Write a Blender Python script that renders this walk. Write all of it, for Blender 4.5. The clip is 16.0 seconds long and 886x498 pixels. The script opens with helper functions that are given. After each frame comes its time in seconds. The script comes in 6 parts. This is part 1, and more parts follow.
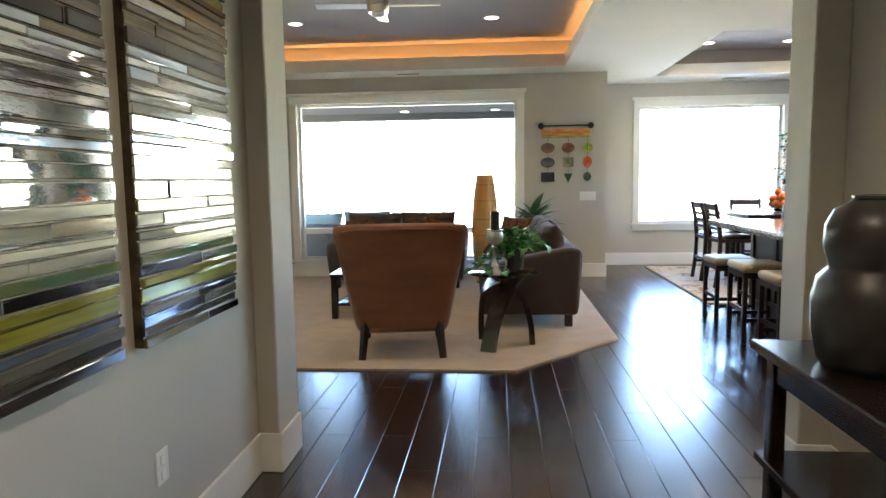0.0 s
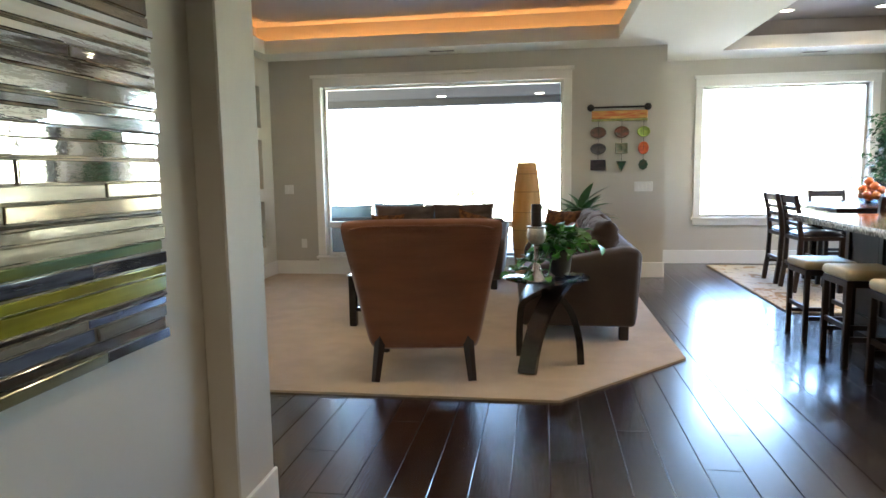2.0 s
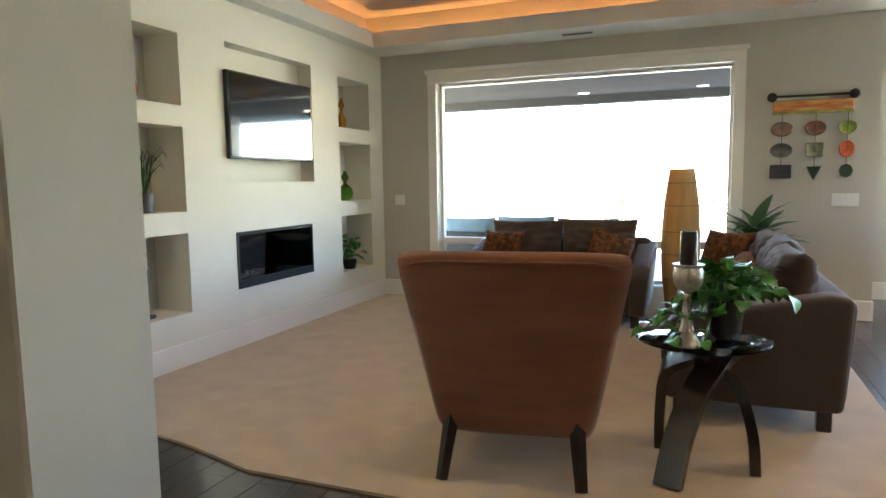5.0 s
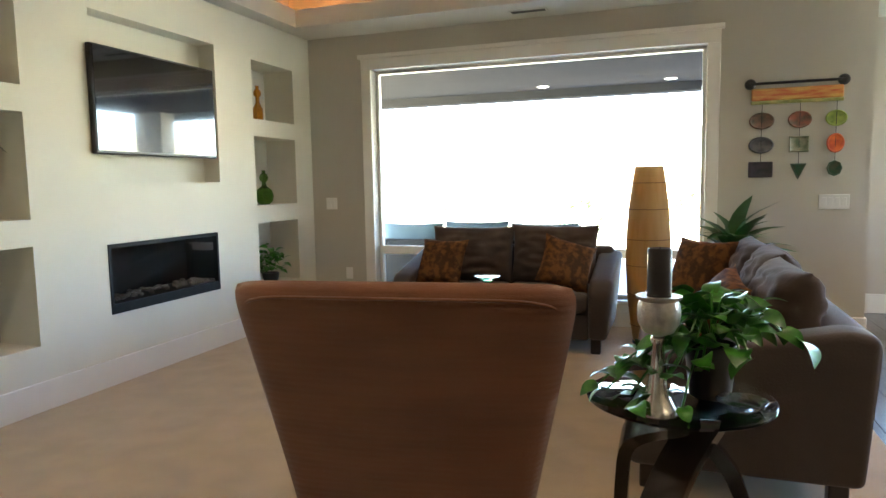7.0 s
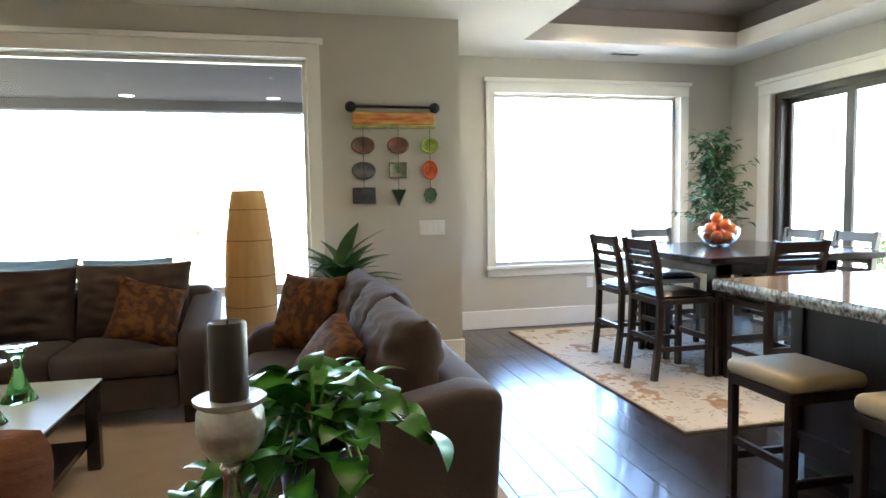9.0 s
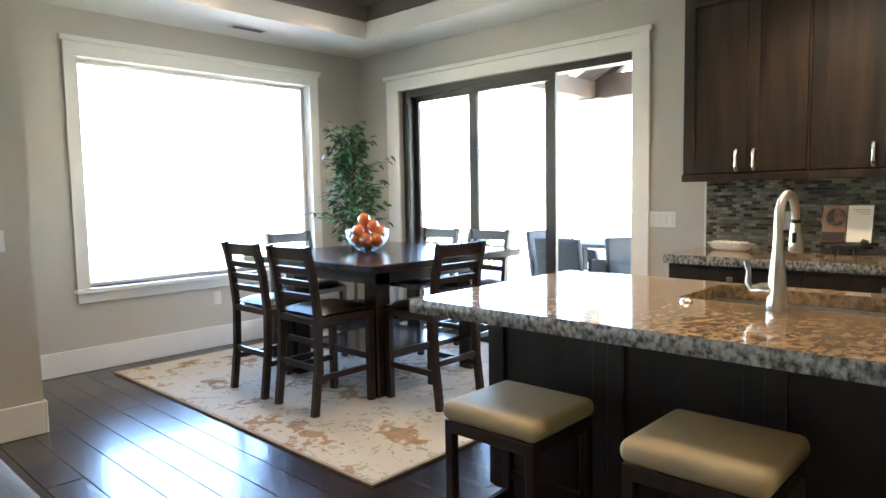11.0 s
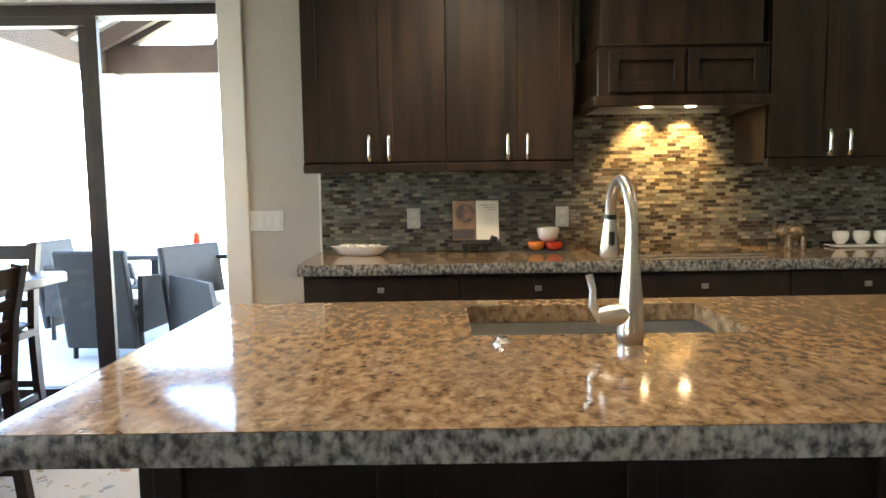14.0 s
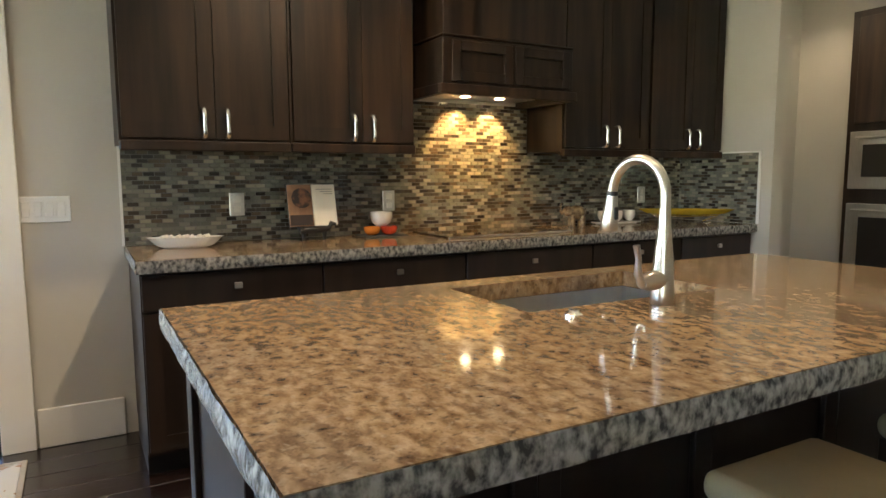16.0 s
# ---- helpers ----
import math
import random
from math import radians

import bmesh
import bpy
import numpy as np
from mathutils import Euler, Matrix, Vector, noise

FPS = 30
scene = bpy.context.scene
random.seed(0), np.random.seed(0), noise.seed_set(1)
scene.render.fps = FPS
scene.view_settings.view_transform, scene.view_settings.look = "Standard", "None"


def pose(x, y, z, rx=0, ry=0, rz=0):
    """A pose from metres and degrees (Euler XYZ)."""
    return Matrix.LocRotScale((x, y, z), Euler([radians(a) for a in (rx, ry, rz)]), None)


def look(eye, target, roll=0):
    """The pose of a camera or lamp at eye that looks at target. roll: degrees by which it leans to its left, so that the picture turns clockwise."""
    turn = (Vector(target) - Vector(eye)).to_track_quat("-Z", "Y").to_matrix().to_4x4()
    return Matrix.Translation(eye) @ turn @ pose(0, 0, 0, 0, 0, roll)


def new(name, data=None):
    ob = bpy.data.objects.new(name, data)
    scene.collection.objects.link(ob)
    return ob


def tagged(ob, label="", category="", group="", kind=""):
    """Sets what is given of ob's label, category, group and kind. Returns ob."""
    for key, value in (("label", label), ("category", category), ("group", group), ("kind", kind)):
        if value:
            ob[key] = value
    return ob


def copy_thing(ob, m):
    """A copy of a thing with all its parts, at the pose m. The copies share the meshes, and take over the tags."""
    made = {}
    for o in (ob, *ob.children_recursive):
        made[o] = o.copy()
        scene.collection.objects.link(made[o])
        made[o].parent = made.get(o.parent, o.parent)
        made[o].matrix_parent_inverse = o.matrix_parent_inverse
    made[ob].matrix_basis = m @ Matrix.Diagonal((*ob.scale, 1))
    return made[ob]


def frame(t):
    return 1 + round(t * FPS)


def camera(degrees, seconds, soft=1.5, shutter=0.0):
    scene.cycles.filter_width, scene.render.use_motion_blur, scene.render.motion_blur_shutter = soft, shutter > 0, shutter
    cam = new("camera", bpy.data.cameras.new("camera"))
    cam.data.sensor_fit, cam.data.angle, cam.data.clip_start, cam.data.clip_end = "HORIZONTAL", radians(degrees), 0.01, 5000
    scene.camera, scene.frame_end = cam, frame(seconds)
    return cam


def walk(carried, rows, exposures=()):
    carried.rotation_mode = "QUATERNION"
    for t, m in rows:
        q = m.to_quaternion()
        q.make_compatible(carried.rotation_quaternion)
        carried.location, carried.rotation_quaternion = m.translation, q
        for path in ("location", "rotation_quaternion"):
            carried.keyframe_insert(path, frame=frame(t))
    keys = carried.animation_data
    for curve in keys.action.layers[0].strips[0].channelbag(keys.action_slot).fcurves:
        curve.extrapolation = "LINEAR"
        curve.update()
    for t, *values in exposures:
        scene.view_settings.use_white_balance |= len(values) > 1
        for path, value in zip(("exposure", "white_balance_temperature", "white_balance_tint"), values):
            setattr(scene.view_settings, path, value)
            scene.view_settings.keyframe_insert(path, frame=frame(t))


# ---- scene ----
cam = camera(68.2, 16.0)
PATH = [
    (0, (0.131, -0.078, 1.332), (-0.035, 1.904, 1.122), -0.8),
    (0.5, (0.136, 0.118, 1.312), (-0.041, 2.099, 1.101), -1.0),
    (1, (0.148, 0.355, 1.32), (-0.064, 2.33, 1.09), -0.6),
    (1.5, (0.168, 0.543, 1.322), (-0.093, 2.512, 1.084), -0.6),
    (2, (0.147, 0.758, 1.3), (-0.152, 2.722, 1.066), -0.9),
    (2.5, (0.149, 0.961, 1.302), (-0.209, 2.915, 1.067), -1.0),
    (3, (0.186, 1.194, 1.317), (-0.265, 3.127, 1.075), -0.9),
    (3.5, (0.185, 1.404, 1.307), (-0.347, 3.319, 1.08), -0.9),
    (4, (0.184, 1.612, 1.318), (-0.43, 3.503, 1.1), -0.9),
    (4.2, (0.186, 1.684, 1.324), (-0.462, 3.565, 1.11), -0.9),
    (6.5, (0.141, 2.801, 1.286), (-0.647, 4.627, 1.075), -0.8),
    (7, (0.145, 2.995, 1.285), (-0.514, 4.873, 1.086), -1.0),
    (7.5, (0.157, 3.134, 1.282), (-0.288, 5.076, 1.109), -1.0),
    (8, (0.176, 3.300, 1.300), (-0.001, 5.286, 1.137), -0.9),
    (8.5, (0.195, 3.526, 1.301), (0.330, 5.515, 1.149), -1.0),
    (9, (0.229, 3.762, 1.300), (0.687, 5.704, 1.154), -0.9),
    (9.5, (0.257, 4.019, 1.296), (1.019, 5.863, 1.147), -1.0),
    (10, (0.310, 4.264, 1.303), (1.350, 5.965, 1.148), -0.8),
    (12.5, (0.836, 5.266, 1.281), (2.677, 6.029, 1.109), -1.3),
    (13, (0.952, 5.421, 1.275), (2.875, 5.944, 1.11), -1.0),
    (13.5, (1.091, 5.588, 1.275), (3.066, 5.856, 1.105), -1.1),
    (14, (1.24, 5.769, 1.268), (3.231, 5.761, 1.083), -0.8),
    (14.5, (1.347, 5.964, 1.257), (3.317, 5.677, 1.058), -0.6),
    (15, (1.424, 6.172, 1.249), (3.338, 5.633, 1.035), -0.5),
    (15.5, (1.492, 6.39, 1.234), (3.327, 5.623, 1.02), -0.2),
    (16, (1.538, 6.626, 1.241), (3.274, 5.658, 1.018), -0.2),
]
walk(cam, [(t, look(eye, target, roll)) for t, eye, target, roll in PATH], exposures=[(0.0, 5.2, 5820, 10), (3.5, 5.16, 5850, 10), (6.5, 5.1, 6120, 10), (8.0, 5.1, 6080, 10), (9.0, 5.15, 6030, 10), (10.0, 5.0, 6020, 10), (12.5, 4.95, 5850, 10), (14.5, 4.85, 6120, 10), (16.0, 4.75, 6200, 10)])

# ---- world, sun, lamps ----
world = bpy.data.worlds.new("world")
scene.world = world
world.use_nodes = True
wn, wl = world.node_tree.nodes, world.node_tree.links
sky = wn.new("ShaderNodeTexSky")
sky.sky_type = "NISHITA"
sky.sun_disc = False
sky.sun_elevation = radians(52)
sky.sun_rotation = radians(200)
wl.new(sky.outputs[0], wn["Background"].inputs["Color"])
wn["Background"].inputs["Strength"].default_value = 0.15


def lamp(name, kind, m, energy, color, size=0.1, angle=None):
    data = bpy.data.lights.new(name, kind)
    data.energy, data.color = energy, color
    if kind == "SUN":
        data.angle = radians(0.5)
    elif kind == "AREA":
        data.shape, data.size = "DISK", size
    elif kind == "SPOT":
        data.shadow_soft_size, data.spot_size, data.spot_blend = size, radians(angle), 0.6
    else:
        data.shadow_soft_size = size
    ob = new(name, data)
    ob.matrix_world = m
    return ob


# the sun stands behind the house, over the front door
lamp("sun", "SUN", look((-1.6, -4.4, 6.0), (0, 0, 0)), 5.0, (1.0, 0.95, 0.88))

# ---- materials ----
def mat(name, base, rough=0.5, metal=0.0, grain=0.0, scale=8.0, stretch=(1, 1, 1), bump=0.0, bscale=60.0, bstretch=None,
        second=None, coat=0.0, spec=0.5, per_object=0.0, island=0.0, rvar=0.0, sheen=0.0, detail=6.0, edges=(0.35, 0.65)):
    """Principled surface: base colour mixed to a second one by noise, fine relief and per-piece variation."""
    m = bpy.data.materials.new(name)
    m.use_nodes = True
    n, l = m.node_tree.nodes, m.node_tree.links
    b = n["Principled BSDF"]
    b.inputs["Roughness"].default_value, b.inputs["Metallic"].default_value = rough, metal
    b.inputs["Specular IOR Level"].default_value = spec
    b.inputs["Coat Weight"].default_value = coat
    b.inputs["Coat Roughness"].default_value = 0.08
    b.inputs["Sheen Weight"].default_value = sheen
    b.inputs["Base Color"].default_value = (*base, 1)
    tc = n.new("ShaderNodeTexCoord")

    def noise_of(sc, st, det):
        mp = n.new("ShaderNodeMapping")
        mp.inputs["Scale"].default_value = st
        l.new(tc.outputs["Object"], mp.inputs["Vector"])
        t = n.new("ShaderNodeTexNoise")
        t.inputs["Scale"].default_value, t.inputs["Detail"].default_value = sc, det
        l.new(mp.outputs[0], t.inputs["Vector"])
        return t
    col = None
    if second or grain:
        t = noise_of(scale, stretch, detail)
        ramp = n.new("ShaderNodeValToRGB")
        other = second or tuple(c * (1 - grain) for c in base)
        ramp.color_ramp.elements[0].position, ramp.color_ramp.elements[1].position = edges
        ramp.color_ramp.elements[0].color, ramp.color_ramp.elements[1].color = (*other, 1), (*base, 1)
        l.new(t.outputs["Fac"], ramp.inputs["Fac"])
        col = ramp.outputs[0]
    if per_object or island:
        src = n.new("ShaderNodeObjectInfo").outputs["Random"] if per_object else n.new("ShaderNodeNewGeometry").outputs["Random Per Island"]
        amount = per_object or island
        mr = n.new("ShaderNodeMapRange")
        mr.inputs["To Min"].default_value, mr.inputs["To Max"].default_value = 1 - amount, 1 + amount
        l.new(src, mr.inputs["Value"])
        hs = n.new("ShaderNodeHueSaturation")
        l.new(mr.outputs[0], hs.inputs["Value"])
        if col:
            l.new(col, hs.inputs["Color"])
        else:
            hs.inputs["Color"].default_value = (*base, 1)
        col = hs.outputs[0]
    if col:
        l.new(col, b.inputs["Base Color"])
    if rvar:
        t = noise_of(scale * 0.5, stretch, 3)
        mr = n.new("ShaderNodeMapRange")
        mr.inputs["To Min"].default_value, mr.inputs["To Max"].default_value = max(rough - rvar, 0), rough + rvar
        l.new(t.outputs["Fac"], mr.inputs["Value"])
        l.new(mr.outputs[0], b.inputs["Roughness"])
    if bump:
        t = noise_of(bscale, bstretch or stretch, 4)
        bp = n.new("ShaderNodeBump")
        bp.inputs["Strength"].default_value, bp.inputs["Distance"].default_value = bump, 0.004
        l.new(t.outputs["Fac"], bp.inputs["Height"])
        l.new(bp.outputs[0], b.inputs["Normal"])
    return m


def glow(name, color, strength):
    m = bpy.data.materials.new(name)
    m.use_nodes = True
    b = m.node_tree.nodes["Principled BSDF"]
    b.inputs["Base Color"].default_value = (*color, 1)
    b.inputs["Emission Color"].default_value, b.inputs["Emission Strength"].default_value = (*color, 1), strength
    return m


def glass(name, color=(1, 1, 1), rough=0.0, ior=1.45):
    m = mat(name, color, rough)
    b = m.node_tree.nodes["Principled BSDF"]
    b.inputs["Transmission Weight"].default_value, b.inputs["IOR"].default_value = 1.0, ior
    return m


def pane_glass(name):
    """Thin window glass: clear with a faint mirror."""
    m = bpy.data.materials.new(name)
    m.use_nodes = True
    n, l = m.node_tree.nodes, m.node_tree.links
    tr, gl, mx, fr = n.new("ShaderNodeBsdfTransparent"), n.new("ShaderNodeBsdfGlossy"), n.new("ShaderNodeMixShader"), n.new("ShaderNodeFresnel")
    gl.inputs["Roughness"].default_value = 0.0
    fr.inputs["IOR"].default_value = 1.25
    l.new(fr.outputs[0], mx.inputs[0]), l.new(tr.outputs[0], mx.inputs[1]), l.new(gl.outputs[0], mx.inputs[2])
    l.new(mx.outputs[0], n["Material Output"].inputs["Surface"])
    return m


M_WALL = mat("wall_paint", (0.53, 0.50, 0.44), 0.75, grain=0.05, scale=1.5, bump=0.12, bscale=160)
# paler copy of the wall paint: the window light is put into its colour
M_WALL_LIT = mat("window_lit_wall_paint", (0.70, 0.67, 0.58), 0.75, grain=0.05, scale=1.5, bump=0.12, bscale=160)
M_CEIL = mat("ceiling_paint", (0.70, 0.68, 0.62), 0.85, grain=0.04, scale=1.2, bump=0.15, bscale=120)
M_CEIL_DARK = mat("tray_paint", (0.33, 0.29, 0.26), 0.85, grain=0.05, scale=1.2, bump=0.15, bscale=120)
M_TRIM = mat("white_trim", (0.80, 0.78, 0.74), 0.42, grain=0.04, scale=3, bump=0.05, bscale=90)
M_PLANK = mat("dark_plank", (0.026, 0.014, 0.012), 0.24, grain=0.55, scale=5, stretch=(9, 0.7, 1), bump=0.28, bscale=7, bstretch=(14, 1.2, 1), per_object=0.35, rvar=0.05, spec=1.0, coat=0.25)
M_SUBFLOOR = mat("joint_dark", (0.012, 0.008, 0.007), 0.6, grain=0.2)
M_CARPET = mat("beige_carpet", (0.46, 0.350, 0.228), 0.95, grain=0.16, scale=5, bump=0.9, bscale=260, sheen=0.3)
M_DARKWOOD = mat("espresso_wood", (0.028, 0.016, 0.012), 0.35, grain=0.45, scale=4, stretch=(6, 6, 0.6), bump=0.08, bscale=30, bstretch=(8, 8, 0.8))
M_CAB = mat("walnut_cabinet", (0.038, 0.0203, 0.0112), 0.46, spec=0.42, second=(0.0075, 0.0042, 0.0026), scale=2.6, stretch=(5, 5, 0.45), bump=0.08, bscale=18, bstretch=(9, 9, 0.6), per_object=0.3)
M_ISLAND = mat("island_espresso", (0.022, 0.013, 0.010), 0.4, grain=0.4, scale=3, stretch=(5, 5, 0.5), bump=0.05, bscale=20)
M_STEEL = mat("brushed_nickel", (0.62, 0.58, 0.52), 0.28, 1.0, grain=0.08, scale=30, stretch=(1, 1, 8))
M_STAINLESS = mat("stainless_steel", (0.70, 0.70, 0.69), 0.30, 1.0, grain=0.1, scale=20, stretch=(8, 1, 1))
M_CHROME = mat("polished_nickel", (0.85, 0.84, 0.80), 0.24, 1.0, grain=0.05, scale=20)
M_BLACK = mat("black_metal", (0.012, 0.012, 0.013), 0.4, grain=0.3, scale=20)
M_BRONZE = mat("dark_bronze_frame", (0.030, 0.022, 0.020), 0.4, grain=0.25, scale=12)
M_SCREEN = mat("screen_glass", (0.005, 0.005, 0.006), 0.03, spec=0.9, coat=1.0)
M_PANE = pane_glass("window_glass")
M_PLASTIC = mat("white_plastic", (0.78, 0.77, 0.74), 0.35, grain=0.03, scale=10)
M_LED = glow("cove_led", (1.0, 0.47, 0.13), 1.25)
M_BULB = glow("downlight_glow", (1.0, 0.80, 0.55), 1.2)
M_HOODBULB = glow("hood_lamp_glow", (1.0, 0.72, 0.38), 2.0)

# ---- mesh helpers ----
def box(bm, x0, x1, y0, y1, z0, z1, bevel=0.0, seg=1):
    made = bmesh.ops.create_cube(bm, size=1)
    vs = made["verts"]
    for v in vs:
        v.co = Vector(((x0 + x1) / 2 + v.co.x * (x1 - x0), (y0 + y1) / 2 + v.co.y * (y1 - y0), (z0 + z1) / 2 + v.co.z * (z1 - z0)))
    if bevel:
        es = list({e for v in vs for e in v.link_edges})
        bmesh.ops.bevel(bm, geom=es, offset=bevel, segments=seg, affect="EDGES", profile=0.5)
    return vs


def boxes(*spans, bevel=0.0, seg=1):
    bm = bmesh.new()
    for sp in spans:
        box(bm, *sp, bevel=bevel, seg=seg)
    return bm


def lathe(profile, seg=24, cx=0.0, cy=0.0, cap=True, bm=None, wobble=0.0):
    """Turned shape from (radius, z) rows."""
    bm = bm or bmesh.new()
    rings = []
    for r, z in profile:
        rings.append([bm.verts.new((cx + max(r, 1e-4) * math.cos(2 * math.pi * k / seg) * (1 + wobble * math.cos(k * 8 * 2 * math.pi / seg)),
                                    cy + max(r, 1e-4) * math.sin(2 * math.pi * k / seg) * (1 + wobble * math.cos(k * 8 * 2 * math.pi / seg)), z)) for k in range(seg)])
    for a, b in zip(rings, rings[1:]):
        for k in range(seg):
            bm.faces.new((a[k], a[(k + 1) % seg], b[(k + 1) % seg], b[k]))
    if cap:
        bm.faces.new(rings[0][::-1])
        bm.faces.new(rings[-1])
    return bm


def tube(points, radius, seg=10, bm=None, flat=None):
    """Round (or, with flat=(width, depth), rectangular) bar along points; radius may be a list."""
    bm = bm or bmesh.new()
    pts = [Vector(p) for p in points]
    rad = radius if isinstance(radius, (list, tuple)) else [radius] * len(pts)
    rings, up = [], None
    for k, p in enumerate(pts):
        d = (pts[min(k + 1, len(pts) - 1)] - pts[max(k - 1, 0)]).normalized()
        ref = up if up is not None else (Vector((0, 0, 1)) if abs(d.z) < 0.9 else Vector((1, 0, 0)))
        side = d.cross(ref).normalized()
        up = side.cross(d).normalized()
        if flat:
            w, h = flat
            ring = [p + side * a * w / 2 + up * b * h / 2 for a, b in ((-1, -1), (1, -1), (1, 1), (-1, 1))]
        else:
            ring = [p + (side * math.cos(2 * math.pi * j / seg) + up * math.sin(2 * math.pi * j / seg)) * rad[k] for j in range(seg)]
        rings.append([bm.verts.new(q) for q in ring])
    s_ = len(rings[0])
    for a, b in zip(rings, rings[1:]):
        for j in range(s_):
            bm.faces.new((a[j], a[(j + 1) % s_], b[(j + 1) % s_], b[j]))
    bm.faces.new(rings[0][::-1])
    bm.faces.new(rings[-1])
    return bm


def prism(outline, z0, z1, bm=None):
    bm = bm or bmesh.new()
    lo, hi = [bm.verts.new((x, y, z0)) for x, y in outline], [bm.verts.new((x, y, z1)) for x, y in outline]
    n = len(outline)
    bm.faces.new(lo[::-1]), bm.faces.new(hi)
    for k in range(n):
        bm.faces.new((lo[k], lo[(k + 1) % n], hi[(k + 1) % n], hi[k]))
    return bm


def mesh_of(name, bm, material, smooth=None):
    bmesh.ops.recalc_face_normals(bm, faces=bm.faces)
    me = bpy.data.meshes.new(name)
    bm.to_mesh(me)
    bm.free()
    me.materials.append(material)
    if smooth is not None:
        me.shade_smooth()
        me.set_sharp_from_angle(angle=radians(smooth))
    return me


def solid(name, bm, material, label="", category="", kind="structure", group="", smooth=None):
    return tagged(new(name, mesh_of(name, bm, material, smooth)), label, category, group, kind)


def thing(name, label, category, group="", m=None):
    ob = new(name)
    ob.empty_display_size = 0.1
    if m is not None:
        ob.matrix_world = m
    return tagged(ob, label, category, group)


def part(name, bm, material, parent, label="", smooth=None):
    ob = new(name, mesh_of(name, bm, material, smooth))
    ob.parent = parent
    return tagged(ob, label)


def slab(axis, at0, at1, span_a, span_b, holes=()):
    """Wall or ceiling from at0 to at1 along axis, over span_a x span_b of the other two axes, with rectangular holes right through."""
    bm = bmesh.new()
    ca = sorted({*span_a, *(v for h in holes for v in h[:2])})
    cb = sorted({*span_b, *(v for h in holes for v in h[2:])})
    ca = [v for v in ca if span_a[0] <= v <= span_a[1]]
    cb = [v for v in cb if span_b[0] <= v <= span_b[1]]

    def open_at(i, j):
        if not (0 <= i < len(ca) - 1 and 0 <= j < len(cb) - 1):
            return True
        a, b = (ca[i] + ca[i + 1]) / 2, (cb[j] + cb[j + 1]) / 2
        return any(h[0] < a < h[1] and h[2] < b < h[3] for h in holes)

    def place(n, a, b):
        p = [a, b]
        p.insert("xyz".index(axis), n)
        return bm.verts.new(p)
    for i in range(len(ca) - 1):
        for j in range(len(cb) - 1):
            if open_at(i, j):
                continue
            a0, a1, b0, b1 = ca[i], ca[i + 1], cb[j], cb[j + 1]
            for n in (at0, at1):
                bm.faces.new([place(n, a0, b0), place(n, a1, b0), place(n, a1, b1), place(n, a0, b1)])
            for gone, (pa, pb), (qa, qb) in ((open_at(i - 1, j), (a0, b0), (a0, b1)), (open_at(i + 1, j), (a1, b0), (a1, b1)),
                                             (open_at(i, j - 1), (a0, b0), (a1, b0)), (open_at(i, j + 1), (a0, b1), (a1, b1))):
                if gone:
                    bm.faces.new([place(at0, pa, pb), place(at0, qa, qb), place(at1, qa, qb), place(at1, pa, pb)])
    bmesh.ops.remove_doubles(bm, verts=bm.verts, dist=1e-5)
    return bm


# ---- structure ----
LX, BY, CX, NY, WX, CZ = -3.28, 8.825, 1.575, 10.06, 4.97, 2.715
HL, HR, TOP = -0.972, 1.55, 3.3
NICHES = [(y0, y1, z0, z1) for y0, y1 in ((5.07, 5.72), (7.87, 8.52)) for z0, z1 in ((0.39, 0.968), (1.122, 1.724), (1.872, 2.372))]
TVHOLE, FIREHOLE = (6.205, 7.39, 1.326, 2.405), (6.237, 7.323, 0.472, 0.931)
W1, W2, SL = (-2.60, 0.395, 0.25, 2.375), (2.265, 4.335, 0.637, 2.368), (6.985, 9.45, 0.0, 2.315)

solid("wall_west", slab("x", LX - 0.32, LX, (3.1, BY), (0, TOP), NICHES + [TVHOLE, FIREHOLE]), M_WALL_LIT, "painted media wall with niches, window light in its pale colour", "wall")
solid("recess_back", boxes((LX - 0.319, LX - 0.15, TVHOLE[0] + 0.001, TVHOLE[1] - 0.001, TVHOLE[2] + 0.001, TVHOLE[3] - 0.001)), M_WALL_LIT, "painted back of the television recess, window light in its pale colour", "wall")
solid("wall_west_back", slab("x", LX - 0.42, LX - 0.32, (2.9, BY), (0, TOP)), M_WALL, "painted back of the wall niches", "wall")
solid("wall_north", slab("y", BY, BY + 0.2, (LX - 0.42, CX), (0, TOP), [W1]), M_WALL, "taupe painted wall round the picture window", "wall")
solid("wall_return", slab("x", CX - 0.2, CX, (BY + 0.2, NY + 0.2), (0, TOP)), M_WALL, "taupe painted return wall", "wall")
solid("wall_nook", slab("y", NY, NY + 0.2, (CX, WX + 0.2), (0, TOP), [W2]), M_WALL, "taupe painted dining nook wall", "wall")
solid("wall_east", slab("x", WX, WX + 0.2, (1.1, NY), (0, TOP), [SL]), M_WALL, "taupe painted wall with sliding door", "wall")
solid("wall_hall_left", slab("x", HL - 0.15, HL, (-4, 3.04), (0, TOP)), M_WALL, "taupe painted hall wall", "wall")
solid("pilaster_left", boxes((HL, HL + 0.10, 2.756, 3.04, 0, CZ), bevel=0.006), M_WALL, "taupe painted pilaster", "pilaster")
solid("wall_south_living", slab("y", 2.84, 3.04, (LX - 0.32, HL - 0.15), (0, TOP)), M_WALL, "taupe painted front wall", "wall")
solid("wall_hall_right", slab("x", HR, HR + 0.15, (-4, 2.97), (0, TOP)), M_WALL, "taupe painted hall wall", "wall")
solid("pilaster_right", boxes((HR - 0.14, HR, 2.74, 2.97, 0, CZ), bevel=0.006), M_WALL, "taupe painted pilaster", "pilaster")
